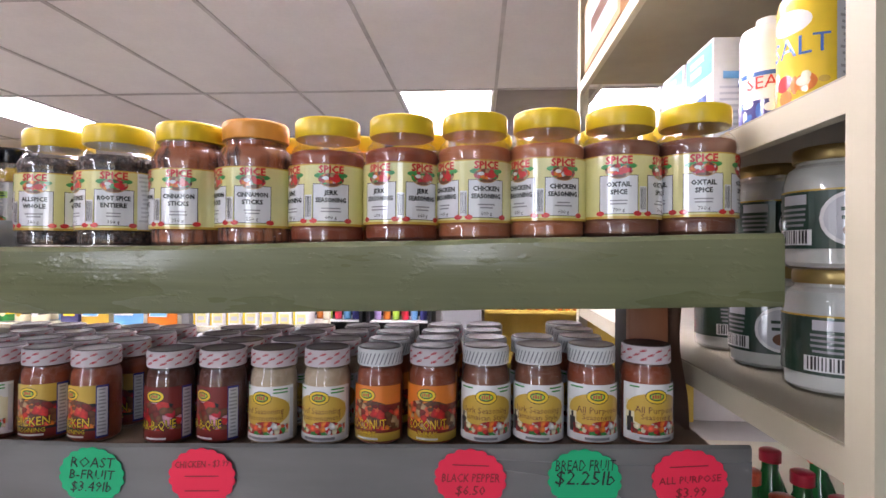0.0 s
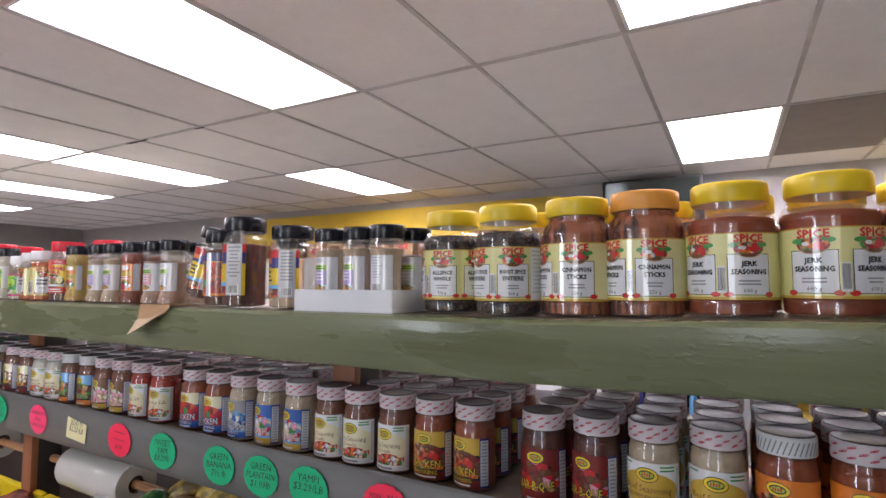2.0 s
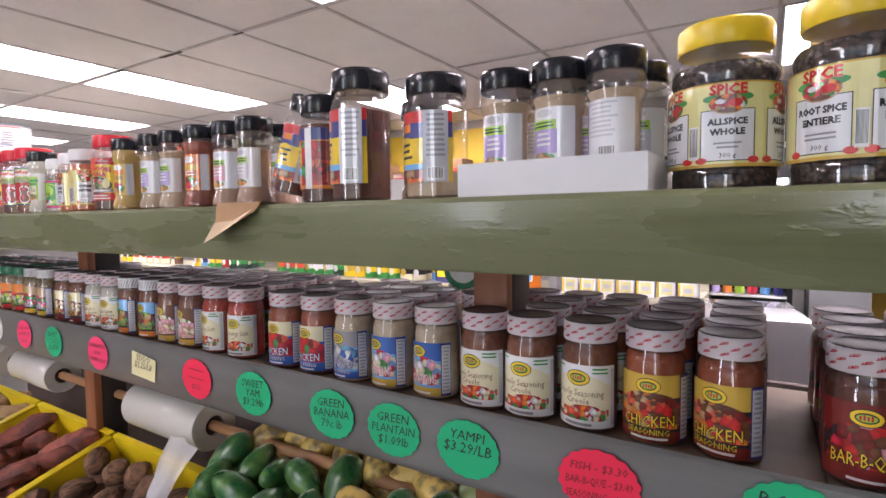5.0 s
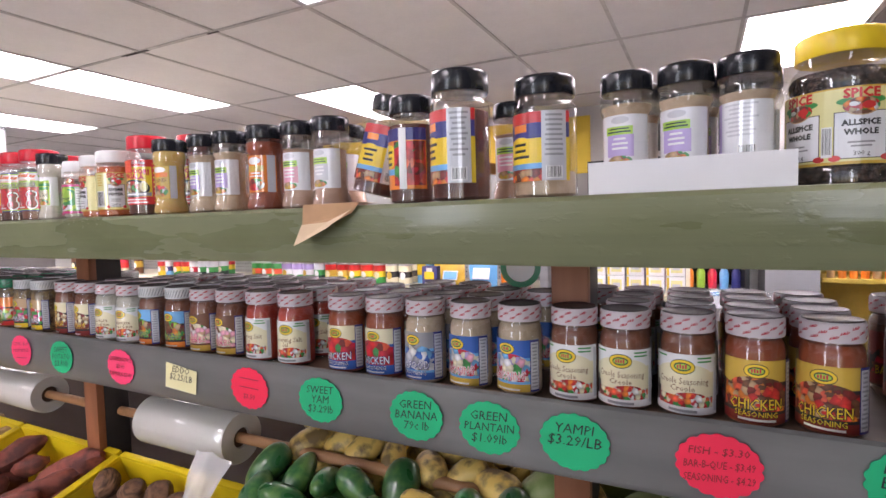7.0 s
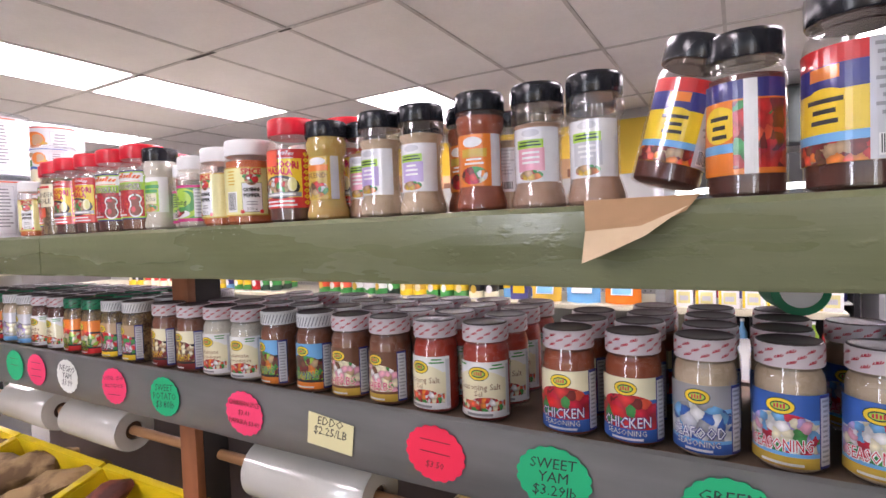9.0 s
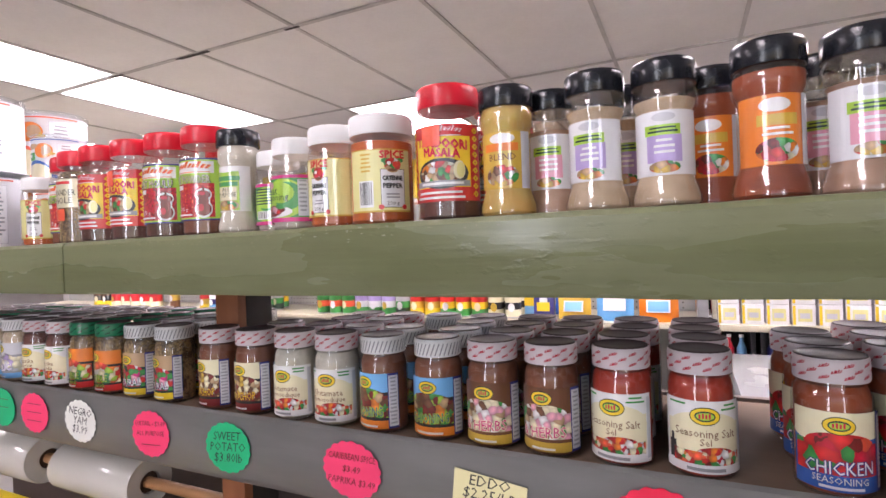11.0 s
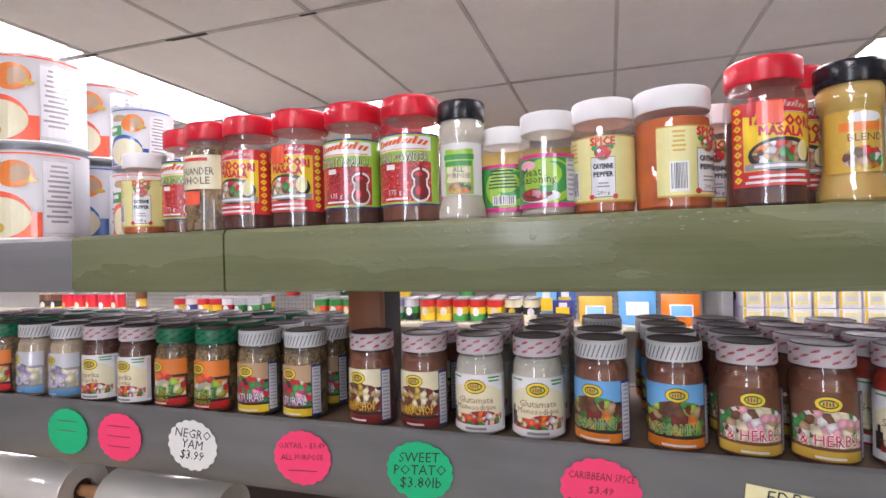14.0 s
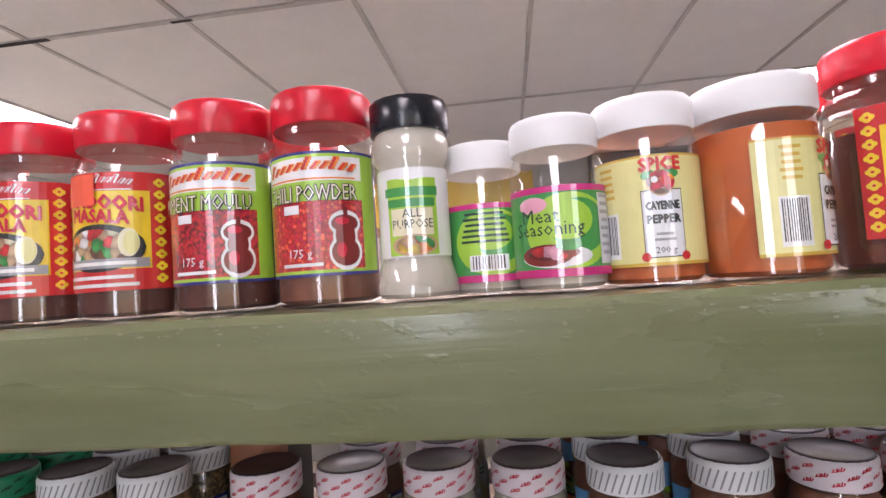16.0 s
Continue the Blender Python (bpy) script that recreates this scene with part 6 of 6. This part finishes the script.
for x, cols, words, w, h in ((-1.5, ("orange", "flame", "sky_blue"), "orange stand-up snack pouch", 0.15, 0.13), (-1.67, ("sky_blue", "blue", "white"), "bright blue stand-up pouch", 0.15, 0.145), (-1.84, ("gold", "brown", "sky_blue"), "gold and brown stand-up pouch", 0.14, 0.12)):
    ob = thing("food_pouch", words, "pouch", pose(x, 2.42, 1.1605), "pouches")
    s = Shape()
    n = 8
    vs, fs = [], []
    for j in range(n + 1):
        t = j / n
        th = 0.035 * (1 - t) ** 0.7 + 0.001
        vs += [(-w / 2, 0, h * t), (-w / 6, -th, h * t), (w / 6, -th, h * t), (w / 2, 0, h * t), (w / 6, th, h * t), (-w / 6, th, h * t)]
    for j in range(n):
        for i in range(6):
            fs.append((j * 6 + i, j * 6 + (i + 1) % 6, (j + 1) * 6 + (i + 1) % 6, (j + 1) * 6 + i))
    s.add(vs, fs, surface("pouch_" + cols[0], INK[cols[0]], 0.25, coat=0.4, bump=0.15, scale=14))
    s.make("bag", ob, "glossy printed film")
    s = Shape()
    s.add([(-w * 0.3, -0.036, h * 0.3), (w * 0.3, -0.036, h * 0.3), (w * 0.3, -0.02, h * 0.68), (-w * 0.3, -0.02, h * 0.68)], [(0, 1, 2, 3)], ink("white"))
    s.add([(-w * 0.26, -0.0368, h * 0.33), (w * 0.26, -0.0368, h * 0.33), (w * 0.26, -0.022, h * 0.64), (-w * 0.26, -0.022, h * 0.64)], [(0, 1, 2, 3)], ink(cols[2]))
    s.make("panel", ob, "pale printed panel", smooth=False)
for k, (x, base) in enumerate(((-1.98, "navy"), (-2.06, "sky_blue"), (-1.98, "blue"))):
    carton("food_carton", "small blue and yellow food carton on the gondola", x, 2.45 + 0.06 * k, 1.1605, 0.09, 0.04, 0.1 + 0.05 * (k > 0), [("f", -0.7, 0.3, 0.6, 0.7, "yellow"), ("f", -0.4, 0.7, 0.4, 0.9, "white")], base)
for k in range(7):
    food_can(-4.62 - 0.1 * k, 2.45, 1.1605, ("cream", "red", "crimson") if k < 5 else ("yellow", "black", "brown"), "jar with pale contents and red label", 0.042, 0.13, "preserve_jar")
food_can(-4.45, 2.46, 1.1605, ("brown", "gold", "brown"), "brown bottle with yellow label", 0.03, 0.15, "preserve_jar")
# green-lidded tub lying among the jars, back of the shelf
ob = thing("round_tub", "dark green tub with a white end lying on the shelf", "tub", pose(-1.0, 0.97, 1.407, 90, 0, 15))
s = Shape()
s.lathe([(0.03, -0.04), (0.034, -0.035), (0.036, 0.03), (0.037, 0.032)], MATS["lid_green"], 24)
s.make("body", ob)
s = Shape()
s.lathe([(0.026, 0.0325), (0.026, 0.034), (0.02, 0.0345)], MATS["lid_white"], 24)
s.make("lid", ob, "white end")

# shelf of yellow packs
ob = thing("pack_stand", "white metal stand with a pack shelf", "stand", pose(0, 0, 0))
for z in (1.17, 0.7):
    s = Shape()
    s.box(-1.3, -0.74, 2.3, 2.6, z - 0.025, z, MATS["cream_metal"], 0.004)
    s.make("shelf_plate", ob)
for x in (-1.3, -0.77):
    s = Shape()
    s.box(x, x + 0.03, 2.605, 2.64, 0, 1.6, MATS["cream_metal"], 0.003)
    s.make("upright", ob)
for k in range(7):
    for lv in range(2):
        carton("food_pack", "pale yellow and white food pack", -1.255 + 0.078 * k, 2.37, 1.1705 + 0.076 * lv, 0.07, 0.1, 0.074, [("f", -0.95, 0.04, -0.7, 0.96, "yellow"), ("f", -0.5, 0.2, 0.7, 0.8, "pale_yellow"), ("f", -0.35, 0.35, 0.5, 0.6, "light_grey")], "white", 0, "pack")
# white freezer and cartons
ob = thing("chest_freezer", "white chest freezer with a curved lid rail", "freezer", pose(-0.85, 1.85, 0))
s = Shape()
# White enamel toned down to grey: dimness behind the rack is in its colour.
s.box(-0.42, 0.42, -0.28, 0.28, 0.03, 1.04, surface("enamel", (0.27, 0.275, 0.285), 0.25, vary=0.03), 0.03)
s.make("body", ob)
s = Shape()
s.box(-0.43, 0.43, -0.29, 0.29, 1.045, 1.1, MATS["enamel"], 0.02)
s.make("lid", ob)
# Grey base on white cartons: the dim light here is put into the colour.
for k in range(4):
    carton("white_carton", "white shipping carton with red printing", -0.6, 1.42, 0.0 + 0.325 * k, 0.28, 0.26, 0.32, [("f", -0.6, 0.3, 0.5, 0.5, "red"), ("f", -0.6, 0.6, 0.2, 0.68, "grey"), ("s", -0.5, 0.4, 0.5, 0.55, "red")], "grey", 8, "box")

# ---- back of the shop ----
surface("cooler_black", (0.012, 0.012, 0.014), 0.35)
for cx in (-1.25, -0.66):
    ob = thing("drinks_cooler", "black upright drinks cooler with coloured bottles", "cooler", pose(cx, 4.6, 0), "drinks coolers")
    for b in ((-0.28, 0.28, 0.2, 0.24, 0, 1.95), (-0.28, -0.25, -0.22, 0.2, 0, 1.95), (0.25, 0.28, -0.22, 0.2, 0, 1.95), (-0.25, 0.25, -0.22, 0.2, 0.05, 0.2), (-0.25, 0.25, -0.22, 0.2, 1.75, 1.95)):
        s = Shape()
        s.box(*b, MATS["cooler_black"])
        s.make("side", ob, smooth=False)
    for z in (0.55, 0.92, 1.3):
        s = Shape()
        s.box(-0.249, 0.249, -0.18, 0.19, z - 0.012, z, MATS["lid_white"])
        s.make("shelf_plate", ob, smooth=False)
    s = Shape()
    s.box(-0.24, 0.24, -0.2, 0.18, 1.72, 1.745, glow("cooler_lamp_%d" % int(cx * -100), (0.9, 0.97, 1.0), 4.0))
    s.make("lamp", ob, "glowing cooler lamp", smooth=False)
    for z in (0.555, 0.925, 1.305):
        for k in range(6):
            b = thing("drink_bottle", "coloured soft drink bottle in a cooler", "bottle", pose(cx - 0.2 + 0.08 * k, 4.5, z), "cooler drinks")
            s = Shape()
            col = ("sky_blue", "navy", "lilac", "orange", "lime", "crimson")[(k + int(z * 3)) % 6]
            s.lathe([(0.03, 0), (0.033, 0.01), (0.033, 0.12), (0.013, 0.17), (0.013, 0.2)], ink(col), 12)
            s.make("body", b)
            s = Shape()
            s.lathe([(0.016, 0.2), (0.016, 0.22)], ink("white"), 10)
            s.make("cap", b)
ob = thing("white_cabinet", "tall plain white cabinet against the back wall", "cabinet", pose(-0.12, 4.6, 0))
s = Shape()
s.box(-0.17, 0.16, -0.25, 0.28, 0, 1.9, MATS["enamel"], 0.012)
s.make("body", ob)
ob = thing("wall_shelf", "mustard wooden back shelf with bottle rows", "shelf", pose(0.55, 4.6, 0))
for z in (0.6, 1.02, 1.42):
    s = Shape()
    s.box(-0.48, 1.4, -0.12, 0.28, z - 0.03, z, surface("shelf_mustard", (0.5, 0.36, 0.06), 0.5), 0.003)
    s.make("shelf_board", ob)
s = Shape()
s.box(-0.48, 1.4, 0.24, 0.28, 0, 1.9, MATS["shelf_mustard"])
s.make("back_board", ob, smooth=False)
for k in range(18):
    b = thing("sauce_bottle", "small bottle of orange sauce with white cap", "bottle", pose(0.13 + 0.065 * k, 4.54, 1.0205), "sauce bottles")
    s = Shape()
    s.lathe([(0.022, 0), (0.025, 0.004), (0.025, 0.075), (0.012, 0.09)], ink("orange" if k % 4 else "tan"), 12)
    s.make("body", b)
    s = Shape()
    s.lathe([(0.014, 0.088), (0.014, 0.11)], ink("white"), 10)
    s.make("cap", b)
s = Shape()
s.box(-6.0, -1.6, 4.88, 4.896, 1.9, 2.42, MATS["wall_yellow"])
tagged(s.make("trim", smooth=False), "bright yellow painted band on the back wall", "wall band", kind="structure")
ob = thing("television", "black flat television hung near the ceiling", "television", look((-0.75, 4.7, 2.27), (-0.75, 8, 2.6)))
s = Shape()
s.box(-0.4, 0.4, -0.24, 0.2, -0.02, 0.04, MATS["cooler_black"], 0.006)
s.make("case", ob)
s = Shape()
s.box(-0.375, 0.375, -0.21, 0.18, 0.041, 0.043, surface("screen", (0.03, 0.04, 0.04), 0.08))
s.make("screen", ob, "dark glossy screen", smooth=False)
ob = thing("high_shelf", "brown wooden shelf high on the back wall", "shelf", pose(0, 0, 0))
s = Shape()
s.box(-6.0, -2.0, 4.55, 4.879, 1.83, 1.86, MATS["shelf_wood"], 0.003)
s.make("shelf_board", ob)
for k in range(12):
    carton("storage_box", "cardboard storage box on the high back shelf", -5.7 + 0.31 * k, 4.7, 1.8605, 0.24, 0.22, 0.13 + 0.05 * (k % 3), [("f", -0.5, 0.3, 0.5, 0.6, "brown" if k % 2 else "red")], "cardboard" if k % 3 else "brown", 0, "box")

# ---- far end of the aisle ----
ob = thing("can_shelving", "grey metal shelving stacked with cans", "shelving", pose(0, 0, 0))
for z in (0.62, 1.0, 1.36):
    s = Shape()
    s.box(-5.2, -4.72, -0.4, 1.7, z - 0.025, z, MATS["cream_metal"], 0.003)
    s.make("shelf_plate", ob)
s = Shape()
s.box(-5.24, -5.205, -0.4, 1.7, 0, 1.75, MATS["pegboard"])
s.make("back", ob, smooth=False)
for z in (0.6205, 1.0005):
    for k in range(13):
        for lv in range(2):
            c = (("black", "dark_green", "black"), "dark can with a green band") if (k // 3 + lv) % 2 else KINDS[(k // 3 + int(z * 5)) % 8]
            food_can(-4.79, -0.2 + 0.145 * k, z + 0.125 * lv, *c, 0.05, 0.12)
for k in range(9):
    b = thing("dark_bottle", "black bottle with a green label", "bottle", pose(-4.82, 0.0 + 0.17 * k, 1.3605), "dark bottles")
    s = Shape()
    s.lathe([(0.05, 0), (0.06, 0.01), (0.06, 0.17), (0.03, 0.22), (0.03, 0.26)], MATS["cooler_black"], 16)
    s.make("body", b)
    s = Shape()
    s.wrap(0.0606, -0.18, 0.18, 0.05, 0.13, ink("lime" if k % 2 else "light_grey"))
    s.v = [(p[1] * -1, p[0], p[2]) for p in s.v]
    s.make("label", b, "bright printed label", smooth=False)

for k in range(14):
    carton("grocery_box", "coloured grocery box on the far shelving", -4.98, -0.3 + 0.14 * k, 1.3605, 0.1, 0.12, 0.16 + 0.05 * (k % 3), [("f", -0.6, 0.3, 0.6, 0.6, "white")], ("dark_green", "navy", "dark_red", "green", "grey")[k % 5], 0, "box")
